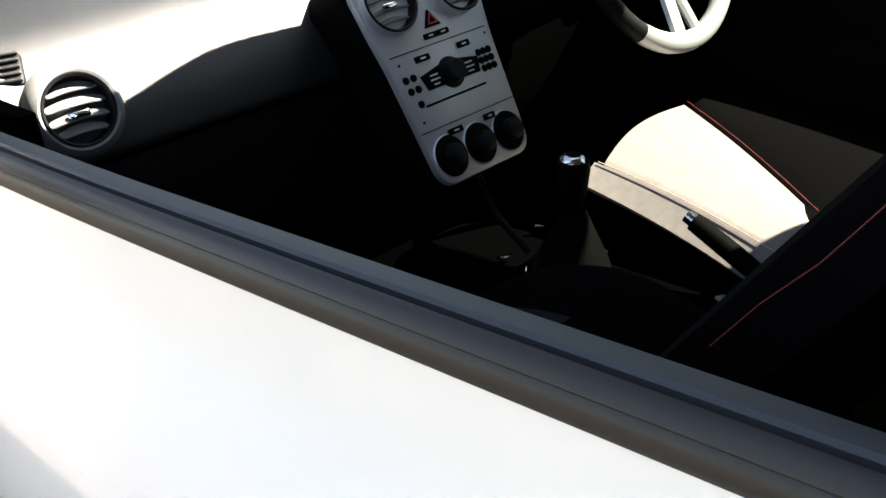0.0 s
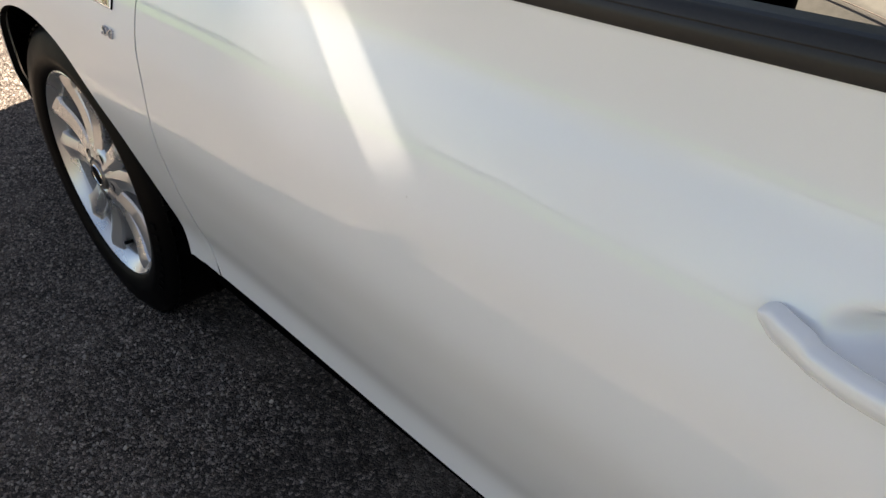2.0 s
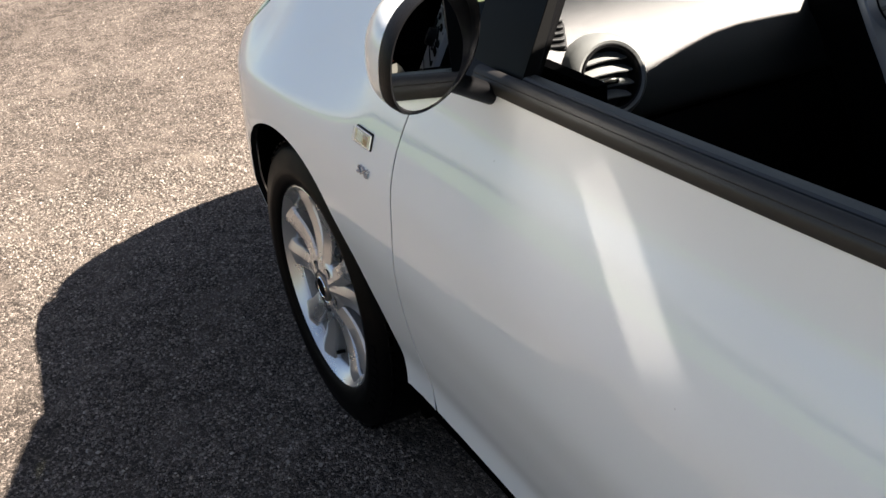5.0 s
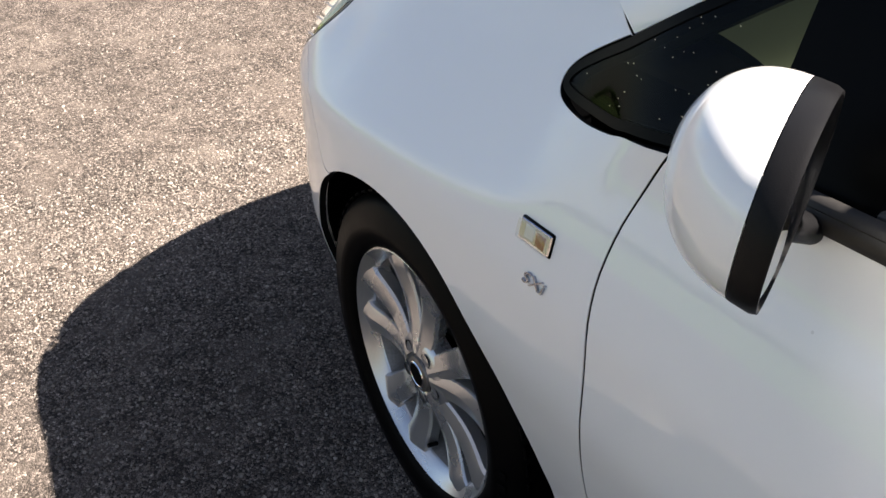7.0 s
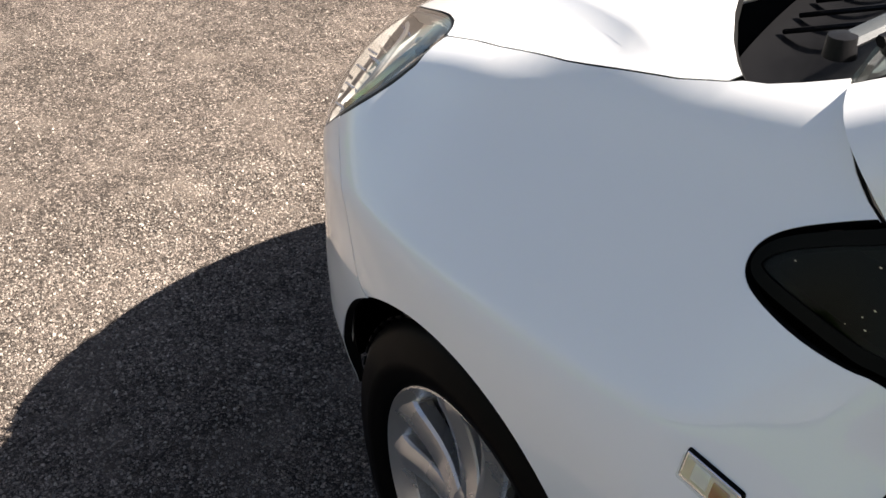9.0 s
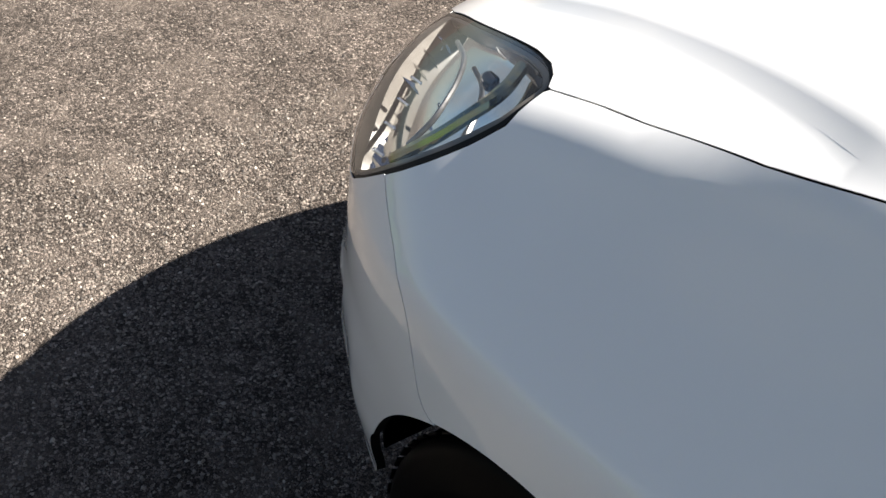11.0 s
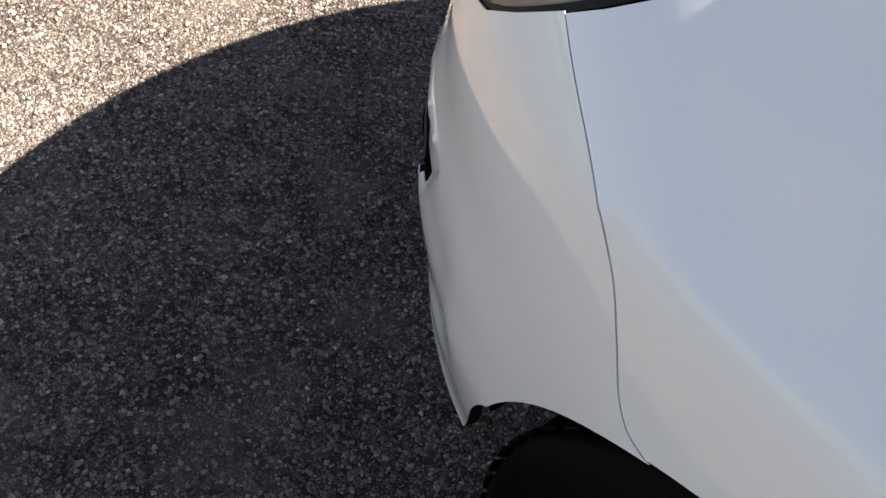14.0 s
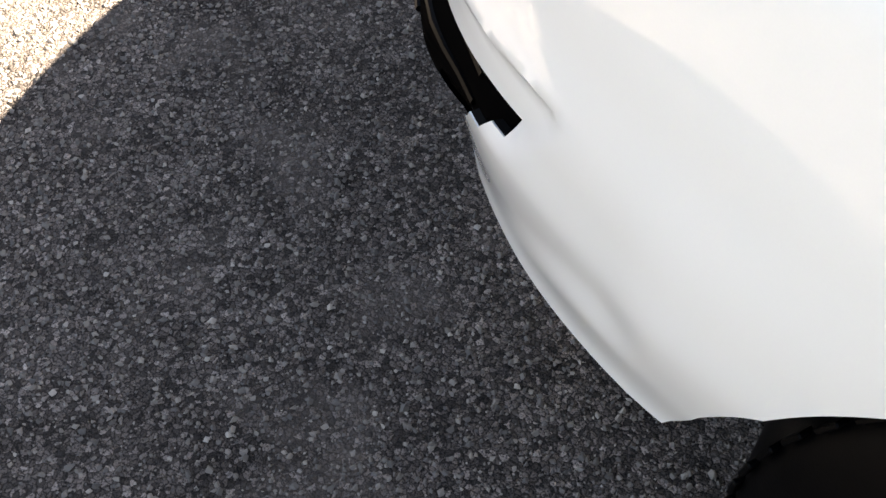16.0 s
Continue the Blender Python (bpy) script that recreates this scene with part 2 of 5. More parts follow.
def sheet(outline, fn, res=0.02, gap=0.0019, depth=0.014, holes=(), flip=False, both=False, centre=Vector((0, 0, 0.5)), edge=0.0012, seal=True, extra=(), skip=None):
    """A curved panel: the outline, given in the surface's own two numbers, is triangulated, laid on fn and folded in at its edges."""
    from mathutils.geometry import delaunay_2d_cdt
    poly = shrink(dense(outline, res * 0.7), gap) if gap else dense(outline, res * 0.7)
    rings = [poly] + [dense(h, res * 0.7) for h in holes]
    verts, edges = [], []
    for r in rings:
        k = len(verts)
        verts += [Vector(q) for q in r]
        edges += [(k + i, k + (i + 1) % len(r)) for i in range(len(r))]
    rim = np.array([tuple(v) for v in verts])
    verts += [Vector(q) for q in extra]
    xs, ys = [q[0] for q in poly], [q[1] for q in poly]
    j = 0
    y = min(ys)
    while y < max(ys):
        x = min(xs) + (res / 2 if j % 2 else 0)
        while x < max(xs):
            if not (skip and skip(x, y)) and np.min((rim[:, 0] - x) ** 2 + (rim[:, 1] - y) ** 2) > (0.55 * res) ** 2 and inside(poly, x, y) and not any(inside(h, x, y) for h in rings[1:]):
                verts.append(Vector((x, y)))
            x += res
        y += res * 0.87
        j += 1
    v2, _, f2, *_ = delaunay_2d_cdt(verts, edges, [], 0, 1e-6)
    bm = bmesh.new()
    place = [fn(*q) for q in v2]
    bv = [bm.verts.new(p) for p in place]
    for f in f2:
        cx, cy = sum(v2[i][0] for i in f) / len(f), sum(v2[i][1] for i in f) / len(f)
        if inside(poly, cx, cy) and not any(inside(h, cx, cy) for h in rings[1:]):
            fc = bm.faces.new([bv[i] for i in f])
    for v in [v for v in bm.verts if not v.link_faces]:
        bm.verts.remove(v)
    bm.normal_update()
    for f in bm.faces:
        c = f.calc_center_median()
        if f.normal.dot(c - Vector((c.x * 0.75 if c.x > 0.3 else c.x, 0, centre.z))) < 0:
            f.normal_flip()
    bm.normal_update()
    if depth:
        lim = [e for e in bm.edges if len(e.link_faces) == 1]
        nor = {v: v.normal.copy() for e in lim for v in e.verts}
        for d in (edge, depth):
            known = set(bm.faces)
            ext = bmesh.ops.extrude_edge_only(bm, edges=lim)["geom"]
            nv = [g for g in ext if isinstance(g, bmesh.types.BMVert)]
            src = {}
            for e in lim:
                for v in e.verts:
                    src[tuple(round(c, 7) for c in v.co)] = nor[v]
            new_nor = {}
            for v in nv:
                n = src.get(tuple(round(c, 7) for c in v.co), Vector((0, 0, 1)))
                new_nor[v] = n
                v.co -= n * d
            # inner fold of the edge turns black to carry the gap's shade
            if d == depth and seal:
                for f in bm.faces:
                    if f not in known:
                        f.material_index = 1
            lim = [g for g in ext if isinstance(g, bmesh.types.BMEdge) and all(v in new_nor for v in g.verts)]
            nor = new_nor
    if both:
        geo = bmesh.ops.duplicate(bm, geom=bm.verts[:] + bm.edges[:] + bm.faces[:])["geom"]
        for v in [g for g in geo if isinstance(g, bmesh.types.BMVert)]:
            v.co.y = -v.co.y
        bmesh.ops.reverse_faces(bm, faces=[g for g in geo if isinstance(g, bmesh.types.BMFace)])
        bmesh.ops.remove_doubles(bm, verts=bm.verts[:], dist=0.0008)
    if flip:
        for v in bm.verts:
            v.co.y = -v.co.y
        bmesh.ops.reverse_faces(bm, faces=bm.faces[:])
    return bm


def grid(fn, nu, nv, wrap_u=False, wrap_v=False, thick=0.0):
    """A quad mesh from fn(u, v), u and v from 0 to 1."""
    bm = bmesh.new()
    ru, rv = nu if wrap_u else nu + 1, nv if wrap_v else nv + 1
    vs = [[bm.verts.new(fn(i / nu, j / nv)) for j in range(rv)] for i in range(ru)]
    for i in range(nu):
        for j in range(nv):
            q = [vs[i][j], vs[(i + 1) % ru][j], vs[(i + 1) % ru][(j + 1) % rv], vs[i][(j + 1) % rv]]
            bm.faces.new(q)
    bmesh.ops.remove_doubles(bm, verts=bm.verts[:], dist=1e-5)
    bmesh.ops.recalc_face_normals(bm, faces=bm.faces[:])
    if thick:
        bmesh.ops.solidify(bm, geom=bm.faces[:], thickness=thick)
    return bm


def box(sx, sy, sz, m=Matrix(), bevel=0.004, seg=2):
    bm = bmesh.new()
    bmesh.ops.create_cube(bm, size=1, matrix=Matrix.Diagonal((sx, sy, sz, 1)))
    if bevel:
        bmesh.ops.bevel(bm, geom=bm.edges[:], offset=bevel, segments=seg, profile=0.5, affect='EDGES')
    bm.transform(m)
    return bm


def lathe(profile, m=Matrix(), n=48, caps=False):
    """A body of revolution about its own z axis from (radius, height) pairs."""
    bm = bmesh.new()
    rows = [[bm.verts.new((r * math.cos(2 * math.pi * k / n), r * math.sin(2 * math.pi * k / n), h)) for k in range(n)] for r, h in profile]
    for a, b in zip(rows, rows[1:]):
        for k in range(n):
            bm.faces.new((a[k], a[(k + 1) % n], b[(k + 1) % n], b[k]))
    if caps:
        bm.faces.new(rows[0][::-1])
        bm.faces.new(rows[-1])
    bmesh.ops.remove_doubles(bm, verts=bm.verts[:], dist=1e-6)
    bmesh.ops.recalc_face_normals(bm, faces=bm.faces[:])
    bm.transform(m)
    return bm


def tube(pts, r, n=10, squash=1.0):
    """A round bar along points; r may be a list."""
    pts = [Vector(p) for p in pts]
    bm = bmesh.new()
    rows = []
    for i, p in enumerate(pts):
        d = (pts[min(i + 1, len(pts) - 1)] - pts[max(i - 1, 0)]).normalized()
        a = d.cross(Vector((0, 0, 1)) if abs(d.z) < 0.9 else Vector((0, 1, 0))).normalized()
        b = a.cross(d)
        rad = r[i] if isinstance(r, (list, tuple)) else r
        rows.append([bm.verts.new(p + a * math.cos(2 * math.pi * k / n) * rad + b * math.sin(2 * math.pi * k / n) * rad * squash) for k in range(n)])
    for u, v in zip(rows, rows[1:]):
        for k in range(n):
            bm.faces.new((u[k], u[(k + 1) % n], v[(k + 1) % n], v[k]))
    bm.faces.new(rows[0][::-1])
    bm.faces.new(rows[-1])
    bmesh.ops.recalc_face_normals(bm, faces=bm.faces[:])
    return bm


def blob(sx, sy, sz, m=Matrix(), e=0.5, nu=32, nv=20):
    """A rounded block (superellipsoid); e near 1 is an egg, near 0 a box."""
    def pw(a):
        return math.copysign(abs(a) ** e, a)

    def f(u, v):
        th, ph = 2 * math.pi * u, math.pi * (v - 0.5)
        return Vector((sx * pw(math.cos(ph)) * pw(math.cos(th)), sy * pw(math.cos(ph)) * pw(math.sin(th)), sz * pw(math.sin(ph))))
    bm = grid(f, nu, nv, wrap_u=True)
    bm.transform(m)
    return bm


def frame_at(origin, normal, up=(0, 0, 1)):
    """A pose whose z axis is the normal and whose y axis leans to up."""
    z = Vector(normal).normalized()
    x = Vector(up).cross(z).normalized()
    y = z.cross(x)
    return Matrix(((x.x, y.x, z.x, origin[0]), (x.y, y.y, z.y, origin[1]), (x.z, y.z, z.z, origin[2]), (0, 0, 0, 1)))


def empty(name, parent=None, at=(0, 0, 0)):
    ob = new(name)
    ob.location = at
    if parent:
        ob.parent = parent
    return ob


# ---- the car's outer surface: x forward from the front axle, y to its left ----
half_width = hermite([-3.05, -2.6, -1.9, -1.2, -0.5, -0.2, 0.0, 0.3], [0.66, 0.80, 0.853, 0.857, 0.846, 0.845, 0.848, 0.848])
side_lean = hermite([0.19, 0.235, 0.262, 0.29, 0.33, 0.40, 0.50, 0.60, 0.70, 0.76, 0.82, 0.87, 0.91, 0.96, 1.02],
                    [-0.095, -0.062, -0.050, -0.053, -0.052, -0.036, -0.014, 0.0, -0.006, -0.021, -0.044, -0.064, -0.071, -0.077, -0.088])
nose_x = hermite([0.19, 0.26, 0.30, 0.36, 0.45, 0.55, 0.62, 0.70, 0.78, 0.9], [0.82, 0.845, 0.85, 0.85, 0.845, 0.862, 0.855, 0.850, 0.83, 0.78])
nose_n = hermite([0.27, 0.36, 0.44, 0.5, 0.6, 0.7, 0.8], [3.05, 3.15, 3.28, 3.05, 2.7, 2.7, 2.7])
shoulder_z = hermite([-0.6, -0.52, -0.4, -0.3, -0.2, 0.0, 0.2, 0.3, 0.4, 0.5, 0.6, 0.7], [0.95, 0.925, 0.83, 0.777, 0.757, 0.742, 0.728, 0.719, 0.714, 0.704, 0.688, 0.66])
crown_z = hermite([-0.5, -0.35, -0.2, 0.0, 0.2, 0.4, 0.55, 0.65, 0.72], [1.14, 1.11, 1.075, 1.02, 0.955, 0.886, 0.831, 0.785, 0.745])
TOP = 0.95


nose_lean = hermite([0.19, 0.245, 0.30, 0.38, 0.50, 0.60, 0.70, 0.76, 0.82, 0.87, 0.91], [-0.060, -0.040, -0.040, -0.026, -0.008, 0.0, -0.006, -0.021, -0.044, -0.064, -0.071])


def lean(x, z):
    k = step(0.15, 0.36, x)
    return side_lean(z) * (1 - k) + nose_lean(z) * k


def side_y(x, z):
    b = half_width(min(x, 0)) + lean(x, z)
    if x > 0:
        b *= max(0.0, 1 - (x / nose_x(z)) ** nose_n(z)) ** 0.51
    return b


def top_curve(x, t):
    zs, zc = shoulder_z(x), crown_z(x)
    ys = side_y(x, zs)
    p = ((ys, zs), (ys - 0.48 * (zc - zs), zc + 0.035 + 0.020 * step(0.5, 0.25, x)), (0.55 * ys, zc + 0.004), (0.0, zc))
    w = ((1 - t) ** 3, 3 * (1 - t) ** 2 * t, 3 * (1 - t) * t * t, t**3)
    return sum(k * q[0] for k, q in zip(w, p)), sum(k * q[1] for k, q in zip(w, p))


def top_at(x, t):
    zs = shoulder_z(x)
    ys = side_y(x, zs)
    y, z = top_curve(x, t)
    # the flank between shoulder and bonnet is nearly flat
    k = step(0.42, 0.20, x) * step(-0.44, -0.30, x)
    e = flank_edge(x)
    if k and e - 0.01 < y < ys:
        s = (ys - y) / (ys - e)
        chord = zs + (flank_top(x) - zs) * s
        z += k * (chord - 0.012 * s * (1 - s) - z) * 0.9 * step(e - 0.01, e + 0.045, y)
    return y, z


def flank_edge(x):
    return 0.667 + 0.025 * step(-0.05, 0.16, x)


@functools.lru_cache(None)
def flank_top(x):
    """Height of the wing's rounded top beside the bonnet."""
    a, b = 0.0, 1.0
    for _ in range(22):
        m = (a + b) / 2
        a, b = (m, b) if top_curve(x, m)[0] > flank_edge(x) else (a, m)
    return top_curve(x, a)[1]


def body(x, v):
    if v <= 0:
        z = shoulder_z(x) + v
        return Vector((x, side_y(x, z), z))
    y, z = top_at(x, min(v / TOP, 1))
    # the raised middle of the bonnet steps down to its sides
    yc = 0.635 - 0.27 * max(x, -0.05)
    z += 0.011 * step(yc + 0.013, yc - 0.013, y) * step(-0.19, -0.03, x) * step(0.52, 0.42, x)
    return Vector((x, y, z))


def on_z(x, z):
    zs = shoulder_z(x)
    if z <= zs:
        return (x, z - zs)
    a, b = 0.0, 0.6
    for _ in range(30):
        m = (a + b) / 2
        a, b = (m, b) if top_at(x, m)[1] < z else (a, m)
    return (x, a * TOP)


def on_y(x, y):
    a, b = 0.0, 1.0
    for _ in range(30):
        m = (a + b) / 2
        a, b = (m, b) if top_at(x, m)[0] > y else (a, m)
    return (x, a * TOP)


belt_z = hermite([-1.9, -1.7, -1.4, -1.13, -0.72, -0.52], [0.963, 0.957, 0.946, 0.936, 0.921, 0.914])
ARCH_R, HUB_Z = 0.357, 0.31

DOOR_GAP = smooth_line([(-0.527, 0.912), (-0.515, 0.893), (-0.498, 0.855), (-0.486, 0.81), (-0.481, 0.755), (-0.485, 0.70), (-0.486, 0.64),
                        (-0.480, 0.575), (-0.469, 0.515), (-0.460, 0.43), (-0.461, 0.375), (-0.464, 0.335), (-0.466, 0.278)], 3)
QWIN_LOW = smooth_line([(-0.527, 0.912), (-0.455, 0.901), (-0.428, 0.895), (-0.371, 0.889), (-0.330, 0.888), (-0.309, 0.893), (-0.302, 0.904), (-0.306, 0.918), (-0.323, 0.934), (-0.360, 0.957), (-0.392, 0.975)], 4)
NOSE_SEAM = smooth_line([(0.179, 0.618), (0.198, 0.621), (0.211, 0.632), (0.221, 0.648), (0.233, 0.670), (0.251, 0.697), (0.275, 0.716), (0.305, 0.731), (0.342, 0.746), (0.383, 0.762)], 4)




def arch(z0, z1, x_sign, n):
    """Points of the wheel arch between two angles, in degrees from the front."""
    return [(ARCH_R * math.cos(radians(z0 + (z1 - z0) * i / n)), HUB_Z + ARCH_R * math.sin(radians(z0 + (z1 - z0) * i / n))) for i in range(n + 1)]

# ---- ground ----
def ground_material():
    """Rolled stone chippings in dark tar, crevice shade painted in, with dusty and oily patches."""
    m = bpy.data.materials.new("chipped_tarmac")
    m.use_nodes = True
    nt = m.node_tree
    p = nt.nodes["Principled BSDF"]
    p.inputs["Roughness"].default_value = 0.9
    p.inputs["Specular IOR Level"].default_value = 0.06
    add = nt.nodes.new
    co = add("ShaderNodeTexCoord")

    def noise(scale, detail, vector, rough=0.55):
        n = add("ShaderNodeTexNoise")
        n.inputs["Scale"].default_value, n.inputs["Detail"].default_value, n.inputs["Roughness"].default_value = scale, detail, rough
        nt.links.new(vector, n.inputs["Vector"])
        return n

    def span(value, a, b, c, d):
        n = add("ShaderNodeMapRange")
        n.inputs["From Min"].default_value, n.inputs["From Max"].default_value = a, b
        n.inputs["To Min"].default_value, n.inputs["To Max"].default_value = c, d
        nt.links.new(value, n.inputs["Value"])
        return n.outputs[0]

    def times(a, b, op='MULTIPLY'):
        n = add("ShaderNodeMath")
        n.operation = op
        nt.links.new(a, n.inputs[0])
        if isinstance(b, float):
            n.inputs[1].default_value = b
        else:
            nt.links.new(b, n.inputs[1])
        return n.outputs[0]
    # ragged stone outlines: the cells are looked up at wobbled places
    wob = noise(260, 3, co.outputs["Object"])
    mix = add("ShaderNodeVectorMath")
    mix.operation = 'MULTIPLY_ADD'
    mix.inputs[1].default_value = (0.006, 0.006, 0.0)
    nt.links.new(wob.outputs["Color"], mix.inputs[0])
    nt.links.new(co.outputs["Object"], mix.inputs[2])
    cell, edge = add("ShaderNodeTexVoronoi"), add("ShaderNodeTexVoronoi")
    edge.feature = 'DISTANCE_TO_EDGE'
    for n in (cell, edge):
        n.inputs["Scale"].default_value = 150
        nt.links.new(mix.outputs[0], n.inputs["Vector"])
    sep = add("ShaderNodeSeparateColor")
    nt.links.new(cell.outputs["Color"], sep.inputs[0])
    ramp = add("ShaderNodeValToRGB")
    e = ramp.color_ramp.elements
    e[0].position, e[0].color = 0.0, (0.060, 0.052, 0.045, 1)
    e[1].position, e[1].color = 1.0, (0.476, 0.402, 0.343, 1)
    for pos, c in ((0.3, (0.122, 0.101, 0.086, 1)), (0.65, (0.193, 0.160, 0.136, 1)), (0.9, (0.304, 0.252, 0.215, 1))):
        e.new(pos).color = c
    nt.links.new(sep.outputs[0], ramp.inputs[0])
    # tar between stones and in pits, darkened to carry the crevices' shade
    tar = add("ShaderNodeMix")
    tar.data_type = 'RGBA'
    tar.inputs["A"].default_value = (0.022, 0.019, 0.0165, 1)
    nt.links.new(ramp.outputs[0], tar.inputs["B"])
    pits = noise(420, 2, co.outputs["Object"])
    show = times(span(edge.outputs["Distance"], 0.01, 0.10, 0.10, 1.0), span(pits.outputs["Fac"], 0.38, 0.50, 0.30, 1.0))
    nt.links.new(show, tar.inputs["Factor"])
    # patches: broad stains, hand-sized mottling, dust that fills the gaps
    broad, hand = noise(1.7, 5, co.outputs["Object"]), noise(14, 5, co.outputs["Object"], 0.65)
    tone = times(span(broad.outputs["Fac"], 0.3, 0.7, 0.72, 1.26), span(hand.outputs["Fac"], 0.3, 0.7, 0.66, 1.34))
    mul = add("ShaderNodeVectorMath")
    mul.operation = 'SCALE'
    nt.links.new(tar.outputs["Result"], mul.inputs[0])
    nt.links.new(tone, mul.inputs["Scale"])
    dust = add("ShaderNodeMix")
    dust.data_type = 'RGBA'
    dust.inputs["B"].default_value = (0.193, 0.160, 0.134, 1)
    nt.links.new(mul.outputs[0], dust.inputs["A"])
    nt.links.new(span(noise(5.0, 6, co.outputs["Object"], 0.6).outputs["Fac"], 0.52, 0.72, 0.0, 0.6), dust.inputs["Factor"])
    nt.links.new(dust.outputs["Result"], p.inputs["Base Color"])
    lump = times(noise(75, 3, co.outputs["Object"]).outputs["Fac"], 1.1)
    height = times(times(edge.outputs["Distance"], lump, 'ADD'), times(pits.outputs["Fac"], 0.5), 'ADD')
    bp = add("ShaderNodeBump")
    bp.inputs["Strength"].default_value, bp.inputs["Distance"].default_value = 1.0, 0.010
    nt.links.new(height, bp.inputs["Height"])
    nt.links.new(bp.outputs[0], p.inputs["Normal"])
    return m


TARMAC = ground_material()
bm = bmesh.new()
for x0, x1, y0, y1 in ((-900, 900, -900, 900),):
    bm.faces.new([bm.verts.new(q) for q in ((x0, y0, 0), (x1, y0, 0), (x1, y1, 0), (x0, y1, 0))])
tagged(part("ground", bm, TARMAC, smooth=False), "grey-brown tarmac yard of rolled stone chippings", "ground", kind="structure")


# ---- the car ----
car = tagged(empty("car"), "white three-door hatchback parked with its window down", "car")


BONNET_GAP = [(0.251, 0.6715), (0.206, 0.674), (0.183, 0.675), (0.128, 0.679), (0.082, 0.679), (0.012, 0.6785), (-0.065, 0.673), (-0.136, 0.668), (-0.186, 0.660)]


def car_fender(flip=False):
    low = [on_z(-0.465, 0.288), on_z(-0.415, 0.287), on_z(-0.366, 0.284)]
    low += [on_z(x, z) for x, z in arch(184.5, 60.2, 1, 40)]
    low += [on_z(x, z) for x, z in NOSE_SEAM]
    lamp = [on_z(0.358, 0.780), on_z(0.331, 0.801), on_z(0.304, 0.824), on_z(0.282, 0.845), on_z(0.264, 0.864), on_y(0.257, 0.676)]
    bonnet = [on_y(x, y) for x, y in BONNET_GAP]
    rear = [on_y(-0.200, 0.656), on_y(-0.225, 0.654), on_y(-0.255, 0.647), on_y(-0.290, 0.637), on_y(-0.297, 0.645), on_y(-0.308, 0.660), on_y(-0.326, 0.675), on_y(-0.349, 0.690), on_y(-0.372, 0.702), on_z(-0.392, 0.975)]
    q = [on_z(x, z) for x, z in QWIN_LOW[::-1]]
    return sheet(low + lamp + bonnet + rear + q[1:] + [on_z(x, z) for x, z in DOOR_GAP[1:-2]], body, res=0.022, flip=flip)


part("front_wing", car_fender(), PAINT, car, "white painted front wing")
part("front_wing", car_fender(True), PAINT, car)


def bonnet_mesh():
    # second number: distance across, kept parallel to the crease
    def q(x, y):
        return (x, y + 0.27 * x)
    lamp = [q(0.256, 0.6690), q(0.267, 0.654), q(0.287, 0.639), q(0.329, 0.620), q(0.387, 0.600), q(0.425, 0.587), q(0.462, 0.574), q(0.51, 0.556), q(0.556, 0.536), q(0.60, 0.517), q(0.640, 0.490), q(0.655, 0.44)]
    nose = [q(0.665, 0.35), q(0.685, 0.2), q(0.69, 0.0)]
    rear = [q(-0.005, 0.0), q(-0.015, 0.2), q(-0.045, 0.4), q(-0.067, 0.498), q(-0.084, 0.542), q(-0.099, 0.564), q(-0.124, 0.596), q(-0.153, 0.625), q(-0.177, 0.643), q(-0.194, 0.653)]
    gap = [q(x, y - 0.001) for x, y in BONNET_GAP[::-1]]

    def lay(x, s):
        y = s - 0.27 * x
        if y < 0.0005:
            return body(x, TOP)
        return body(*on_y(x, y))
    return sheet(lamp + nose + rear + gap, lay, res=0.013, gap=-0.0006, both=True, depth=0.012)


part("bonnet", bonnet_mesh(), PAINT, car, "white bonnet with shallow creases")


# bumper, laid out along the outline of the nose and upwards
def nose(w, z):
    a = w / 0.78
    n = nose_n(z)
    x = nose_x(z) * max(math.cos(a), 0) ** (2 / n)
    y = (half_width(0) + lean(x, z)) * max(math.sin(a), 0) ** 1.02
    p = Vector((x, y, z))
    if z > shoulder_z(x) and x < 0.66:
        p = body(*on_z(x, z))
    d = Vector((x * 0.7, y, 0)).normalized()
    # shallow recess over the slot, with a raised edge along its top and a rounded end
    zr = 0.544 - 0.014 * step(0.49, 0.60, x) - 0.02 * step(0.58, 0.72, x)
    end = step(0.480, 0.496, x - 0.6 * max(0.0, 0.535 - z))
    p -= d * (0.0055 * step(zr + 0.002, zr - 0.012, z) * step(zr - 0.095, zr - 0.060, z) * end)
    p += d * (0.0020 * math.exp(-((z - zr - 0.003) / 0.007) ** 2) * step(0.475, 0.52, x))
    # soft hollow above the flared lower lip
    zc = 0.418 - 0.055 * step(0.45, 0.58, x)
    p -= d * (0.006 * step(zc - 0.055, zc, z) * step(0.60, zc, z) * step(0.392, 0.450, x) * step(0.60, 0.47, x))
    return p


def on_nose(x, z):
    return (0.78 * math.acos(min(1, (x / nose_x(z)) ** (nose_n(z) / 2))), z)


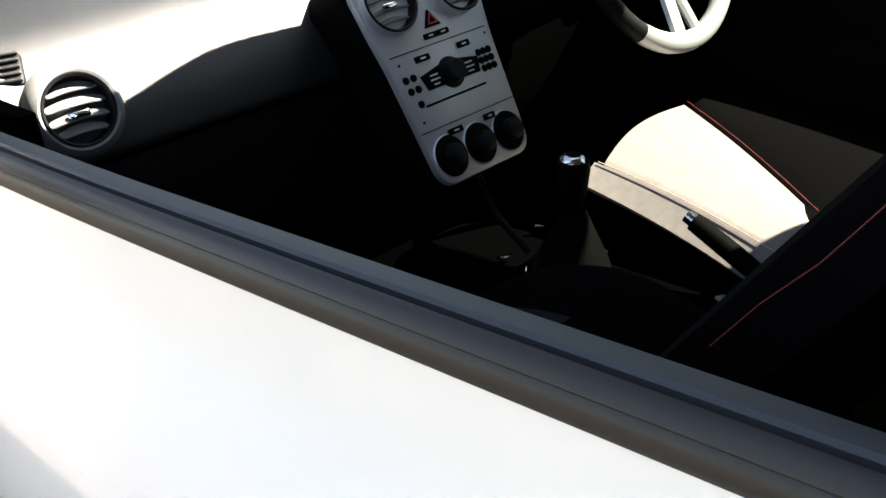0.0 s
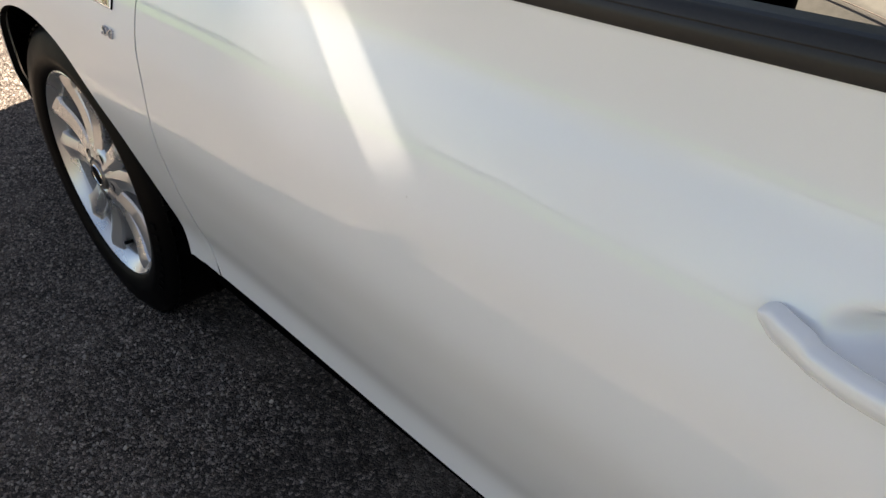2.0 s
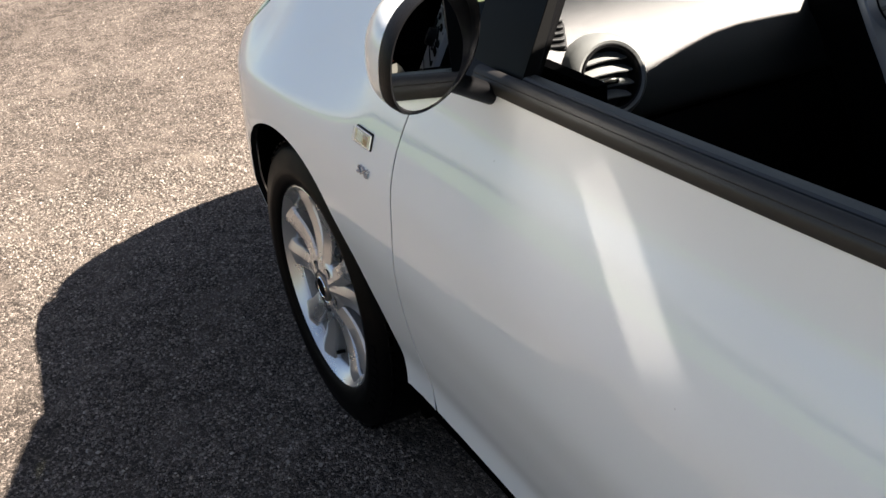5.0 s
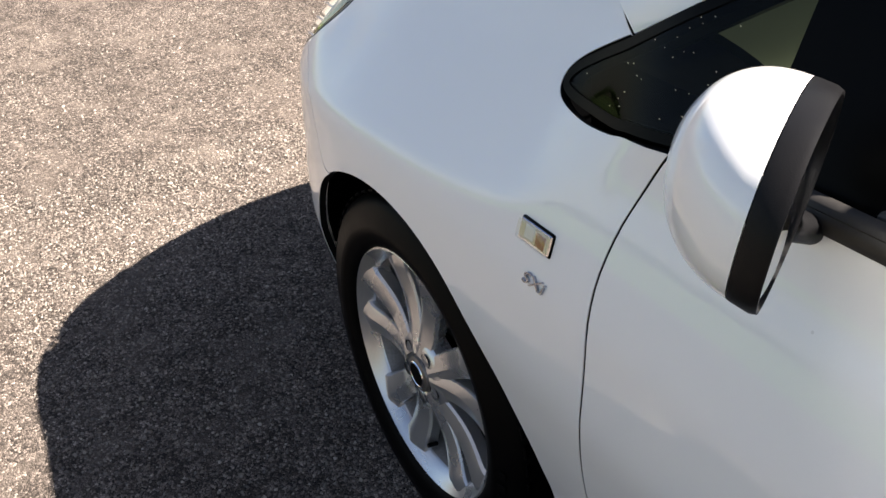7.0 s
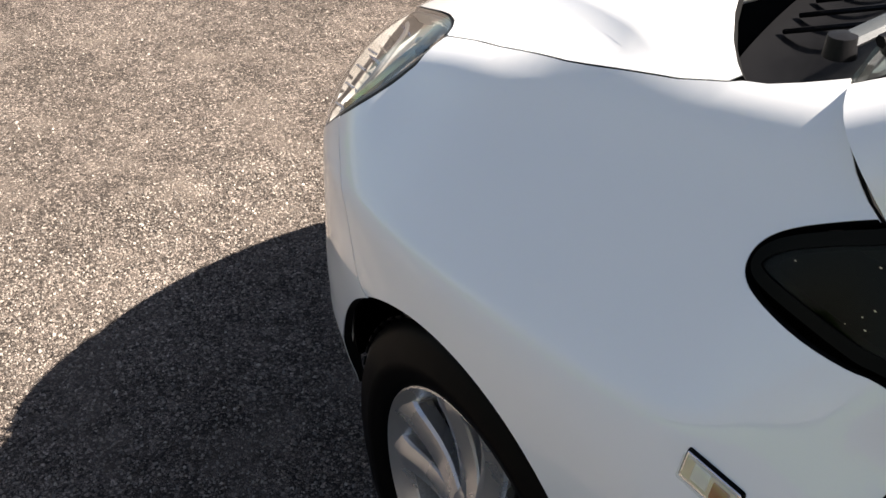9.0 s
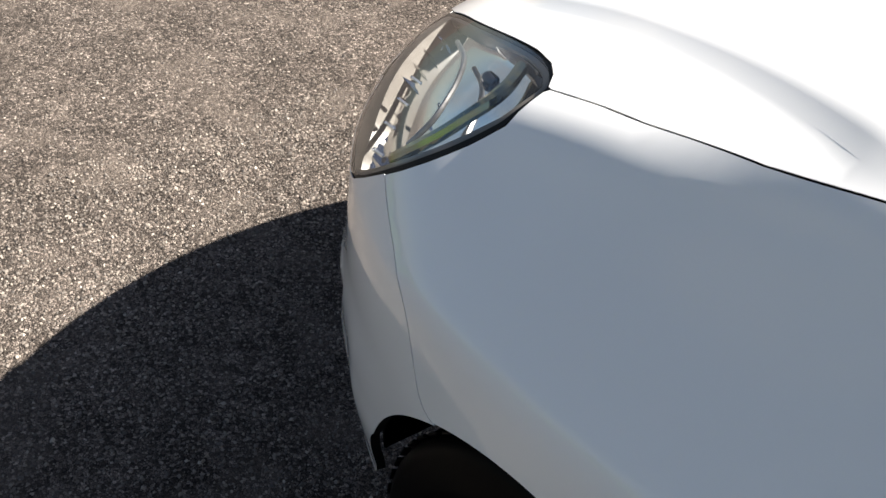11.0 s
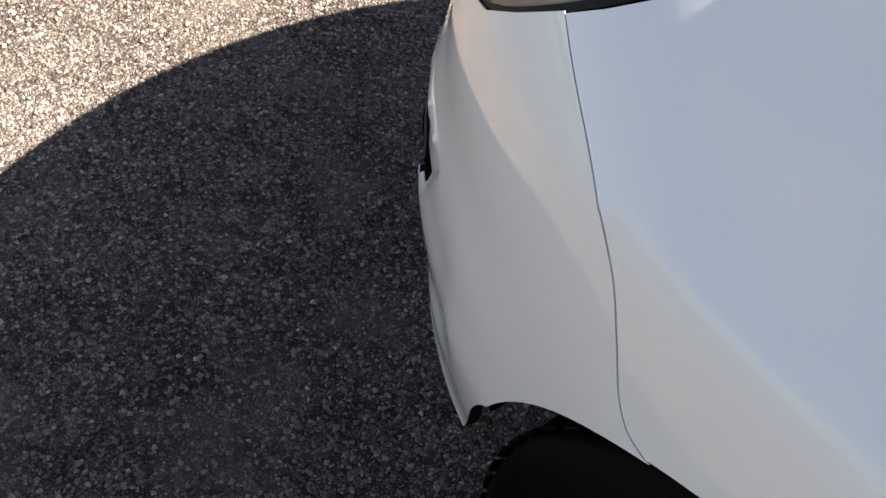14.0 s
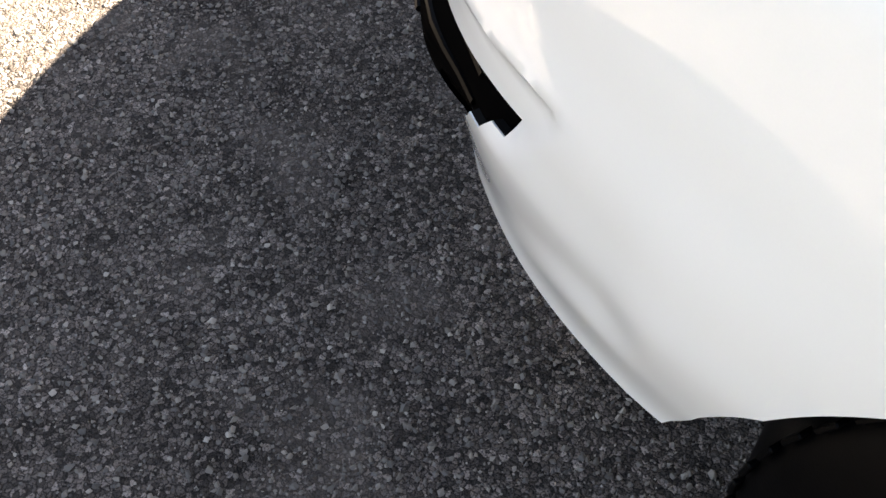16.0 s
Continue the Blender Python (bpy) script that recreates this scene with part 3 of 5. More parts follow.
def bumper_mesh():
    out = [on_nose(x, z) for x, z in arch(60.2, 24, 1, 20)]
    out += [on_nose(0.346, 0.423), on_nose(0.360, 0.387), on_nose(0.372, 0.345), on_nose(0.385, 0.306), on_nose(0.415, 0.301), on_nose(0.47, 0.298), on_nose(0.54, 0.290), on_nose(0.612, 0.287)]
    # snapped edge where the lower corner has broken away
    out += [on_nose(0.618, 0.31), on_nose(0.612, 0.36), on_nose(0.600, 0.398), on_nose(0.591, 0.410), on_nose(0.579, 0.437), on_nose(0.566, 0.439), on_nose(0.553, 0.461), on_nose(0.538, 0.464)]
    out += [on_nose(0.522, 0.497), on_nose(0.560, 0.489), on_nose(0.608, 0.476), on_nose(0.66, 0.460), on_nose(0.72, 0.452), (0.0, 0.45)]
    out += [(0.0, 0.69), on_nose(0.70, 0.695), on_nose(0.64, 0.700), on_nose(0.58, 0.694), on_nose(0.54, 0.690), on_nose(0.50, 0.692), on_nose(0.46, 0.709), on_nose(0.423, 0.734)]
    out += [on_nose(x, z) for x, z in NOSE_SEAM[::-1]][:-1]
    return sheet(out, nose, res=0.009, gap=-0.0002, both=True, depth=0.012)


bumper = part("front_bumper", bumper_mesh(), PAINT, car, "white bumper with a broken lower corner")
# dark insert behind the slot, and the splintered edge
def insert(u, v):
    """Black lower mouth of the bumper: a lip under the slot that falls back above and below."""
    z = 0.34 + 0.17 * v
    p = nose((0.70 + 0.16 * step(0.405, 0.435, z)) * u, z)
    d = Vector((p.x * 0.7, p.y, 0)).normalized()
    return p + d * (0.022 * math.exp(-((z - 0.40) / 0.05) ** 2) * step(0.59, 0.66, p.x) - 0.006 * step(0.44, 0.50, z) - 0.007)


part("grille_insert", grid(insert, 50, 20, thick=0.004), VOID, bumper, "black lower grille insert")
for k in range(3):
    part("insert_ridge", tube([insert(0.05 + 0.85 * i / 24, 0.72 - 0.16 * k) for i in range(25)], 0.0035, 6), FRIT, bumper)


# wheel housings
def liner(x, sy):
    def f(u, v):
        a = radians(13 + 181 * u)
        r = ARCH_R + 0.004 - 0.006 * (1 - v)
        y = 0.50 + (side_y(r * math.cos(a) * 0.98, max(HUB_Z + r * math.sin(a), 0.22)) - 0.018 - 0.50) * v
        return Vector((x + r * math.cos(a), sy * y, HUB_Z + r * math.sin(a)))
    bm = grid(f, 40, 4, thick=0.004)
    bm2 = grid(lambda u, v: Vector((x + (0.37 * (2 * u - 1)), sy * 0.5, 0.12 + 0.56 * v)), 2, 2, thick=0.006)
    me = bpy.data.meshes.new("tmp")
    bm2.to_mesh(me)
    bm2.free()
    bm.from_mesh(me)
    bpy.data.meshes.remove(me)
    return bm


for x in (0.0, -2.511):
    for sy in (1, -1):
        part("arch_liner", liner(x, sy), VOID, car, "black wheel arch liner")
# black plates added where the gap behind the bumper lies in shade
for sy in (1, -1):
    part("under_bumper_blackout", grid(lambda u, v: Vector((0.304 + 0.218 * u, sy * (0.30 + 0.19 * v), 0.235)), 8, 6, thick=0.005), VOID, car, "black plate added to darken the gap under the bumper")


# ---- wheels ----
def tyre_profile():
    R, r = 0.307, 0.217
    return [(r - 0.010, -0.085), (r + 0.006, -0.094), (r + 0.035, -0.100), (R - 0.022, -0.094), (R - 0.006, -0.082), (R, -0.066),
            (R + 0.001, -0.030), (R + 0.001, 0.030), (R, 0.066), (R - 0.006, 0.082), (R - 0.020, 0.093), (r + 0.038, 0.0995), (r + 0.036, 0.1005), (r + 0.024, 0.099),
            (r + 0.016, 0.096), (r + 0.008, 0.094), (r + 0.001, 0.088), (r - 0.006, 0.080)]


def rim_barrel():
    r = 0.2135
    return [(r - 0.020, 0.060), (r - 0.019, 0.064), (r - 0.010, 0.074), (r - 0.004, 0.080), (r + 0.003, 0.084), (r + 0.004, 0.087), (r + 0.001, 0.0885), (r - 0.004, 0.083),
            (r - 0.013, 0.076), (r - 0.020, 0.066)]


SPOKE_EDGE = ((-0.96, -0.034), (-1.0, -0.011), (-0.95, -0.006), (-0.28, 0.0022), (-0.18, 0.0024), (0.90, -0.006), (1.0, -0.012), (0.96, -0.034))


def spoke(a0, side):
    """One arm of a split spoke: two flat facets that meet in a ridge, broader towards the rim."""
    a = a0 + side * radians(14.5)

    def f(u, v):
        r = 0.040 + 0.166 * u
        k = SPOKE_EDGE[round(v * len(SPOKE_EDGE)) % len(SPOKE_EDGE)]
        half = 0.0205 + 0.0080 * u + 0.006 * step(0.80, 1.0, u)
        dish = 0.084 - 0.0110 * math.sin(math.pi * min(u * 1.1, 1.0)) - 0.004 * u
        off = half * k[0] * side
        h = dish + k[1] * (0.6 + 0.4 * u)
        x = math.sqrt(max(r * r - off * off, 0.0004))
        return Vector((x * math.cos(a) - off * math.sin(a), x * math.sin(a) + off * math.cos(a), h))
    return grid(f, 20, len(SPOKE_EDGE), wrap_v=True)


def make_wheel(x, sy, turn, full=True):
    m = Matrix.Translation((x, sy * 0.714, 0.307)) @ Matrix.Rotation(radians(-90 * sy), 4, 'X') @ Matrix.Rotation(radians(turn), 4, 'Z')
    hub = empty("wheel", car)
    tyre = part("tyre", lathe(tyre_profile(), m, 96), TYRE, hub, "worn black tyre with raised lettering")
    rim = part("rim", lathe(rim_barrel(), m, 72), ALLOY, hub, "silver alloy rim")
    part("barrel", lathe([(0.2000, -0.085), (0.1885, -0.06), (0.1865, 0.03), (0.1935, 0.062)], m, 72), BARREL, hub, "dull grey inside of the rim")
    for k in range(5):
        for side in (-1, 1):
            bm = spoke(2 * math.pi * k / 5, side)
            bm.transform(m)
            part("spoke", bm, ALLOY, hub, angle=18)
        if full:
            part("bolt_recess", lathe([(0.0, 0.0705), (0.009, 0.0705), (0.0110, 0.0818), (0.0120, 0.0826)], m @ Matrix.Rotation(2 * math.pi * (k + 0.5) / 5, 4, 'Z') @ Matrix.Translation((0.047, 0, 0)), 18), SHADEMETAL, hub, "wheel bolt recess, its shade painted dark")
    part("hub_disc", lathe([(0.0, 0.078), (0.032, 0.078), (0.038, 0.0825), (0.050, 0.0815), (0.064, 0.077), (0.071, 0.070), (0.073, 0.042)], m, 40), ALLOY, hub)
    cap = part("centre_cap", lathe([(0.0, 0.0880), (0.026, 0.0875), (0.031, 0.0855), (0.033, 0.078)], m, 32), STEEL, hub, "silver centre cap with a dark ring")
    if full:
        part("cap_emblem", lathe([(0.019, 0.0880), (0.0205, 0.0892), (0.0225, 0.0892), (0.024, 0.0878)], m, 28), CHROME, hub)
        part("emblem_field", lathe([(0.0, 0.0885), (0.0195, 0.0885)], m, 24), DASHLOW, hub)
        part("valve", tube([m @ Vector((0.166, 0.077, 0.052)), m @ Vector((0.163, 0.0755, 0.070))], 0.004), BLACK, hub)
        # plate and disc are blackened so the openings between spokes read as shade
        part("back_plate", lathe([(0.0, 0.012), (0.184, 0.012), (0.184, 0.006), (0.0, 0.006)], m, 40), VOID, hub, "brake back plate blackened to put shade behind the spokes")
        part("brake_disc", lathe([(0.05, 0.013), (0.128, 0.013), (0.128, 0.020), (0.05, 0.020)], m, 48), SHADEMETAL, hub, "brake disc darkened to put shade behind the spokes")
        # raised writing on the tyre wall, too worn to read
        rnd = random.Random(4)
        for k in range(8):
            a = radians(85 + 5.2 * k)
            w = 0.008 + 0.006 * rnd.random()
            bm = box(0.015, w, 0.0025, m @ Matrix.Rotation(a, 4, 'Z') @ Matrix.Translation((0.272, 0, 0.0985)) @ Matrix.Rotation(radians(14), 4, 'Y'), 0.0008, 1)
            part("raised_mark", bm, DASHLOW, hub)
        # tread blocks
        for k in range(60):
            bm = box(0.004, 0.020, 0.022, m @ Matrix.Rotation(2 * math.pi * k / 60, 4, 'Z') @ Matrix.Translation((0.3040, 0, 0.070)) @ Matrix.Rotation(radians(28), 4, 'Y'), 0.001, 1)
            part("tread_block", bm, TYRE, hub)
    return hub


make_wheel(0.018, 1, 58.5)
for x, sy in ((0.0, -1), (-2.511, 1), (-2.511, -1)):
    make_wheel(x, sy, 20, full=False)


# ---- doors ----
def pocket(x, z):
    """How far out of the finger pocket's middle a place on the door lies; 1 is its edge."""
    return math.hypot((x + 1.658) / 0.075, (z - 0.788 - 0.02 * (x + 1.658)) / 0.032)


def door_skin(x, z):
    return Vector((x, side_y(x, z) - 0.034 * (1 - step(0.42, 1.06, pocket(x, z))), z))


def door_mesh(flip=False):
    out = list(DOOR_GAP[:-2]) + [(-0.470, 0.289), (-1.84, 0.289), (-1.855, 0.6)]
    out += [(x, belt_z(x)) for x in np.linspace(-1.86, -0.56, 20)]
    fine = [(-1.658 + 0.075 * 0.068 * k * math.cos(math.pi * (q + 0.5 * (k % 2)) / 24), 0.788 + 0.032 * 0.068 * k * math.sin(math.pi * (q + 0.5 * (k % 2)) / 24)) for k in range(2, 19) for q in range(48)]
    return sheet(out, door_skin, res=0.024 if flip else 0.0145, flip=flip, extra=fine, skip=lambda x, z: pocket(x, z) < 1.3)


def strip(profile, xs, flip=False):
    """A moulding along the window line, from (outwards, upwards) pairs."""
    bm = bmesh.new()
    rows = []
    for x in xs:
        zb = belt_z(x)
        yb = side_y(x, zb)
        rows.append([bm.verts.new((x, (yb + a) * (-1 if flip else 1), zb + b)) for a, b in profile])
    n = len(profile)
    for r, s in zip(rows, rows[1:]):
        for k in range(n):
            bm.faces.new((r[k], r[(k + 1) % n], s[(k + 1) % n], s[k]))
    bm.faces.new(rows[0])
    bm.faces.new(rows[-1][::-1])
    bmesh.ops.recalc_face_normals(bm, faces=bm.faces[:])
    return bm


XS = [float(x) for x in np.linspace(-1.86, -0.66, 30)]
for flip in (False, True):
    door = part("door", door_mesh(flip), PAINT, car, "white front door with its window wound down")
    part("outer_seal", strip([(-0.001, -0.0065), (0.0035, -0.0055), (0.0055, -0.001), (0.0060, 0.006), (0.0055, 0.0095), (0.003, 0.0125), (0.0035, 0.0140), (0.001, 0.0185), (-0.004, 0.0215), (-0.008, 0.0218), (-0.0095, 0.018), (-0.0095, -0.02), (-0.004, -0.02)], XS, flip), SEAL, door, "dull black window seal")
    part("inner_seal", strip([(-0.0115, 0.006), (-0.0125, 0.0145), (-0.0150, 0.0150), (-0.0165, 0.0), (-0.0125, -0.02)], XS, flip), BLACK, door)
    # the far door takes a darker copy, its shade put into the colour
    part("door_trim", strip([(-0.0185, 0.006), (-0.0200, 0.0165), (-0.0230, 0.0185), (-0.038, 0.0180), (-0.0440, 0.0135), (-0.047, -0.01), (-0.062, -0.25), (-0.105, -0.28), (-0.11, -0.36), (-0.07, -0.40), (-0.07, -0.64), (-0.04, -0.64)], XS, flip), DASHLOW if flip else TRIM, door, "dark grey inner door trim, blacker on the far door for its shade")
    sy = -1 if flip else 1

    def handle(u, v):
        x = -1.541 - 0.215 * u
        t = 2 * math.pi * v
        ends = step(-0.01, 0.07, u) * step(1.01, 0.93, u)
        slim = step(0.19, 0.23, u) * step(0.81, 0.77, u)
        h = 0.0030 + 0.0085 * ends ** 0.8 - 0.0015 * slim
        y = side_y(x, 0.79) - 0.004 + 0.024 * math.sin(math.pi * (0.03 + 0.94 * u)) ** 0.55 + 0.010 * math.copysign(abs(math.cos(t)) ** 0.55, math.cos(t))
        return Vector((x, sy * y, 0.787 - 0.006 * u - 0.009 * math.sin(math.pi * u) - 0.003 * slim + h * math.copysign(abs(math.sin(t)) ** 0.5, math.sin(t))))
    part("door_handle", grid(handle, 60, 16, wrap_v=True), PAINT, door, "white bow door handle")
    part("sill", sheet([(-1.86, 0.253), (-0.450, 0.253), (-0.450, 0.285), (-1.86, 0.285)], lambda x, z: Vector((x, side_y(x, 0.289) - 0.045, z)), res=0.03, flip=flip), PAINT, car)

part("lock_cylinder", lathe([(0.0, 0.004), (0.008, 0.004), (0.0095, 0.0)], frame_at((-1.84, side_y(-1.84, 0.79) + 0.001, 0.79), (0, 1, 0)), 20), CHROME, car)


# ---- rear body, roof and pillars ----
def quarter_mesh(flip):
    out = [(-1.864, 0.20), (-2.511 + 0.357, 0.20)]
    out += [(-2.511 + x, z) for x, z in arch(-8, 188, 1, 30)]
    out += [(-2.9, 0.28), (-3.0, 0.5), (-3.02, 0.8), (-2.95, 1.03), (-2.4, 1.03), (-1.864, 0.985)]
    return sheet(out, lambda x, z: Vector((x, side_y(x, min(z, 1.0)), z)), res=0.05, flip=flip)


cabin_in = 0.42


def cab_y(z):
    return 0.795 - (z - 0.94) * cabin_in


def roof(u, v):
    x = -1.10 - 1.55 * u
    y = 0.60 * (2 * v - 1)
    z = 1.485 - 0.045 * (abs(2 * v - 1)) ** 2.5 - 0.035 * (1 - step(0, 0.25, u)) - 0.05 * step(0.6, 1, u)
    x += 0.05 * (1 - u) * (1 - (2 * v - 1) ** 2)
    return Vector((x, y, z))


part("roof", grid(roof, 24, 20, thick=0.03), PAINT, car, "white roof panel")
part("tailgate", grid(lambda u, v: Vector((-2.66 - 0.36 * u + 0.06 * (2 * v - 1) ** 2, (0.60 + 0.12 * u) * (2 * v - 1), 1.43 - 1.1 * u)), 10, 10, thick=0.03), PAINT, car)
for flip in (False, True):
    sy = -1 if flip else 1
    part("rear_quarter", quarter_mesh(flip), PAINT, car)
    part("rear_pillar", grid(lambda u, v: Vector((-2.25 - 0.55 * v + 0.1 * u, sy * (cab_y(1.0 + 0.43 * u) + 0.0), 1.0 + 0.43 * u)), 6, 6, thick=0.03), PAINT, car)
    part("door_pillar", grid(lambda u, v: Vector((-1.80 - 0.09 * v - 0.03 * u, sy * (cab_y(0.96 + 0.46 * u)), 0.96 + 0.46 * u)), 6, 2, thick=0.03), BLACK, car)
    part("rear_side_glass", grid(lambda u, v: Vector((-1.86 - 0.45 * v - 0.03 * u, sy * (cab_y(1.0 + 0.40 * u) - 0.012), 1.0 + 0.40 * u)), 4, 4, thick=0.004), GLASS, car)
    part("roof_rail", grid(lambda u, v: Vector((-1.12 - 1.53 * u, sy * (0.592 + 0.022 * v), 1.445 - 0.045 * v - 0.02 * (1 - step(0, .2, u)) - 0.03 * step(0.6, 1, u))), 20, 3, thick=0.03), PAINT, car)

    # front pillar: painted outside, dark inside
    def pillar(u, v):
        a = Vector((-0.290 - 0.80 * u, 0.640 - 0.075 * u - 0.02 * math.sin(math.pi * u), 1.022 + 0.425 * u - 0.02 * u * u))
        b = Vector((-0.394 - 0.77 * u, 0.712 - 0.105 * u, 0.976 + 0.425 * u + 0.02 * math.sin(math.pi * u)))
        p = a.lerp(b, v)
        p += Vector((0.3, 0.6, 0.5)).normalized() * 0.022 * math.sin(math.pi * v)
        return Vector((p.x, sy * p.y, p.z))
    part("front_pillar", grid(pillar, 20, 8, thick=0.012), PAINT, car, "white windscreen pillar")
    part("pillar_trim", grid(lambda u, v: pillar(u, v) - Vector((0.02, sy * 0.035, 0.02)), 20, 6, thick=0.008), BLACK, car)


# small fixed window ahead of the mirror
def wide(x, z):
    return Vector((x, 0.772 - 0.036 * step(-0.5, -0.30, x) - 0.45 * (z - 0.905), z))


QTOP = [(-0.392, 0.975), (-0.469, 1.024), (-0.546, 1.071), (-0.623, 1.118), (-0.70, 1.164), (-0.80, 1.222)]
QTOP[-1] = (-0.745, 1.190)
quarter_frame = [(-0.745, 0.923), (-0.70, 0.920), (-0.60, 0.916)] + QWIN_LOW[:-1] + QTOP
glass_in = shrink(dense([(-0.625, 0.917), (-0.60, 0.916)] + QWIN_LOW[:-1] + [q for q in QTOP if q[0] > -0.62] + [(-0.625, 1.119)], 0.02), 0.013)
for flip in (False, True):
    qw = part("quarter_window", sheet(quarter_frame, wide, res=0.02, gap=0.003, depth=0.02, holes=[glass_in], flip=flip), FRIT, car, "black-edged quarter window with dust spots")
    part("pane", sheet(glass_in, lambda x, z: wide(x, z) - Vector((0, 0.002, 0)), res=0.03, gap=-0.001, depth=0.003, flip=flip), GLASS, qw, "green-tinted glass")
    sy = -1 if flip else 1
    part("window_post", tube([(-0.728, sy * (wide(-0.72, 0.94).y - 0.02), 0.94), (-0.731, sy * (wide(-0.72, 1.1).y - 0.018), 1.10), (-0.735, sy * 0.625, 1.18)], 0.014, 8), BLACK, car)
rnd = random.Random(3)
for k in range(60):
    x, z = rnd.uniform(-0.60, -0.34), rnd.uniform(0.91, 1.05)
    if z < 0.96 + (-0.39 - x) * 0.6:
        p = wide(x, z)
        part("dust_spot", blob(0.0005 + 0.0009 * rnd.random(), 0.0003, 0.0006, Matrix.Translation(p + Vector((0, 0.0008, 0))), 1, 8, 5), PEARL, qw)


# windscreen, cowl and wiper
def screen(u, v):
    s = 2 * v - 1
    base = Vector((-0.150 - 0.140 * s * s, 0.640 * s, 1.060 - 0.035 * s * s))
    top = Vector((-1.05 - 0.05 * s * s, 0.56 * s, 1.455 - 0.02 * s * s))
    p = base.lerp(top, u)
    return p + Vector((0.02, 0, 0.03)) * math.sin(math.pi * u)


glass = part("windscreen", grid(screen, 16, 24, thick=0.004), SCREEN, car, "clear windscreen")
glass.visible_shadow = False


def header_edge(v):
    """Lower edge of the band, deeper on the driver's side to fit the dashboard's shadow."""
    return 0.965 - 0.060 * step(0.62, 0.42, v)


# unseen band added to shape the shadow edge on the dashboard
part("dash_shadow_band", grid(lambda u, v: screen(header_edge(v) + (1.01 - header_edge(v)) * u, 0.02 + 0.96 * v) - Vector((0.004, 0, 0.010)), 4, 24, thick=0.004), BLACK, glass, "black band added at the windscreen top to shade the dashboard")
# unseen pane added to dim sunlight on the driver's side
part("sun_dimming_pane", grid(lambda u, v: Vector((-0.75 - 1.05 * v, -(cab_y(0.95 + 0.46 * u) - 0.008), 0.95 + 0.46 * u)), 4, 6, thick=0.004), DIMGLASS, car, "unseen tinted pane in the far door, added to dim the sun")


def cowl(u, v):
    s = 2 * v - 1
    a = Vector((0.006 - 0.165 * abs(s) ** 2.2, 0.650 * s, 1.012 - 0.036 * abs(s) ** 2))
    b = Vector((-0.140 - 0.150 * s * s, 0.637 * s, 1.050 - 0.035 * s * s))
    p = a.lerp(b, u)
    p.z -= 0.02 * math.sin(math.pi * u) + 0.012 * (1 - u)
    return p


scuttle = part("scuttle_panel", grid(cowl, 10, 40, thick=0.006), BLACK, car, "black plastic scuttle panel below the windscreen")
for k in range(5):
    s = 0.55 + 0.06 * k
    part("scuttle_rib", tube([cowl(0.15, (s + 1) / 2) + Vector((0, 0, 0.004)), cowl(0.9, (s + 1) / 2) + Vector((0, 0, 0.004))], 0.003, 6), BLACK, scuttle)
wiper = empty("wiper", car)
part("wiper_arm", tube([Vector((-0.245, 0.598, 1.030)), Vector((-0.262, 0.50, 1.055)), Vector((-0.262, 0.34, 1.075)), Vector((-0.25, 0.12, 1.085))], [0.011, 0.010, 0.008, 0.005], 8, 0.6), TRIM, wiper)
part("wiper_blade", tube([Vector((-0.275, 0.590, 1.040)), Vector((-0.290, 0.45, 1.065)), Vector((-0.285, 0.2, 1.085)), Vector((-0.26, -0.02, 1.09))], 0.006, 6), BLACK, wiper)
part("wiper_spindle", lathe([(0.0, 0.02), (0.012, 0.018), (0.014, 0.0)], Matrix.Translation((-0.245, 0.598, 1.02)), 20), BLACK, wiper)
part("washer_pipe", tube([Vector((-0.225, 0.52, 1.02)), Vector((-0.235, 0.44, 1.04)), Vector((-0.25, 0.38, 1.06))], 0.003, 6), DASH, wiper)


# ---- headlamps ----
LAMP_LOW = [on_z(0.475, 0.704), on_z(0.444, 0.722), on_z(0.409, 0.747), on_z(0.386, 0.764), on_z(0.362, 0.782), on_z(0.335, 0.804), on_z(0.308, 0.827), on_z(0.286, 0.848), on_z(0.268, 0.867), on_y(0.259, 0.676)]
LAMP_TOP = [on_y(0.259, 0.667), on_y(0.269, 0.656), on_y(0.288, 0.642), on_y(0.330, 0.623), on_y(0.388, 0.603), on_y(0.425, 0.590), on_y(0.462, 0.577), on_y(0.51, 0.559), on_y(0.556, 0.539), on_y(0.60, 0.520)]
LAMP_FRONT = [on_y(0.648, 0.493), on_z(0.662, 0.735), on_z(0.635, 0.712), on_z(0.58, 0.699), on_z(0.54, 0.694), on_z(0.505, 0.694)]
lamp_ring = LAMP_LOW + LAMP_TOP + LAMP_FRONT
lamp_line = round_off(lamp_ring)


def sunk(d, dy=0.0):
    def f(x, v):
        e = 0.004
        p = body(x, v)
        n = (body(x + e, v) - body(x - e, v)).cross(body(x, v + e) - body(x, v - e)).normalized()
        if n.dot(Vector((0.3, 1, 0.8))) < 0:
            n = -n
        return p - n * d + Vector((0, -dy, 0))
    return f


# olive tint paints a green reflection onto the chrome bar
OLIVE = material("olive_bar", (0.30, 0.31, 0.22), rough=0.12, metal=1.0)
SMOKE = material("smoked_chrome", (0.12, 0.12, 0.12), rough=0.12, metal=1.0)


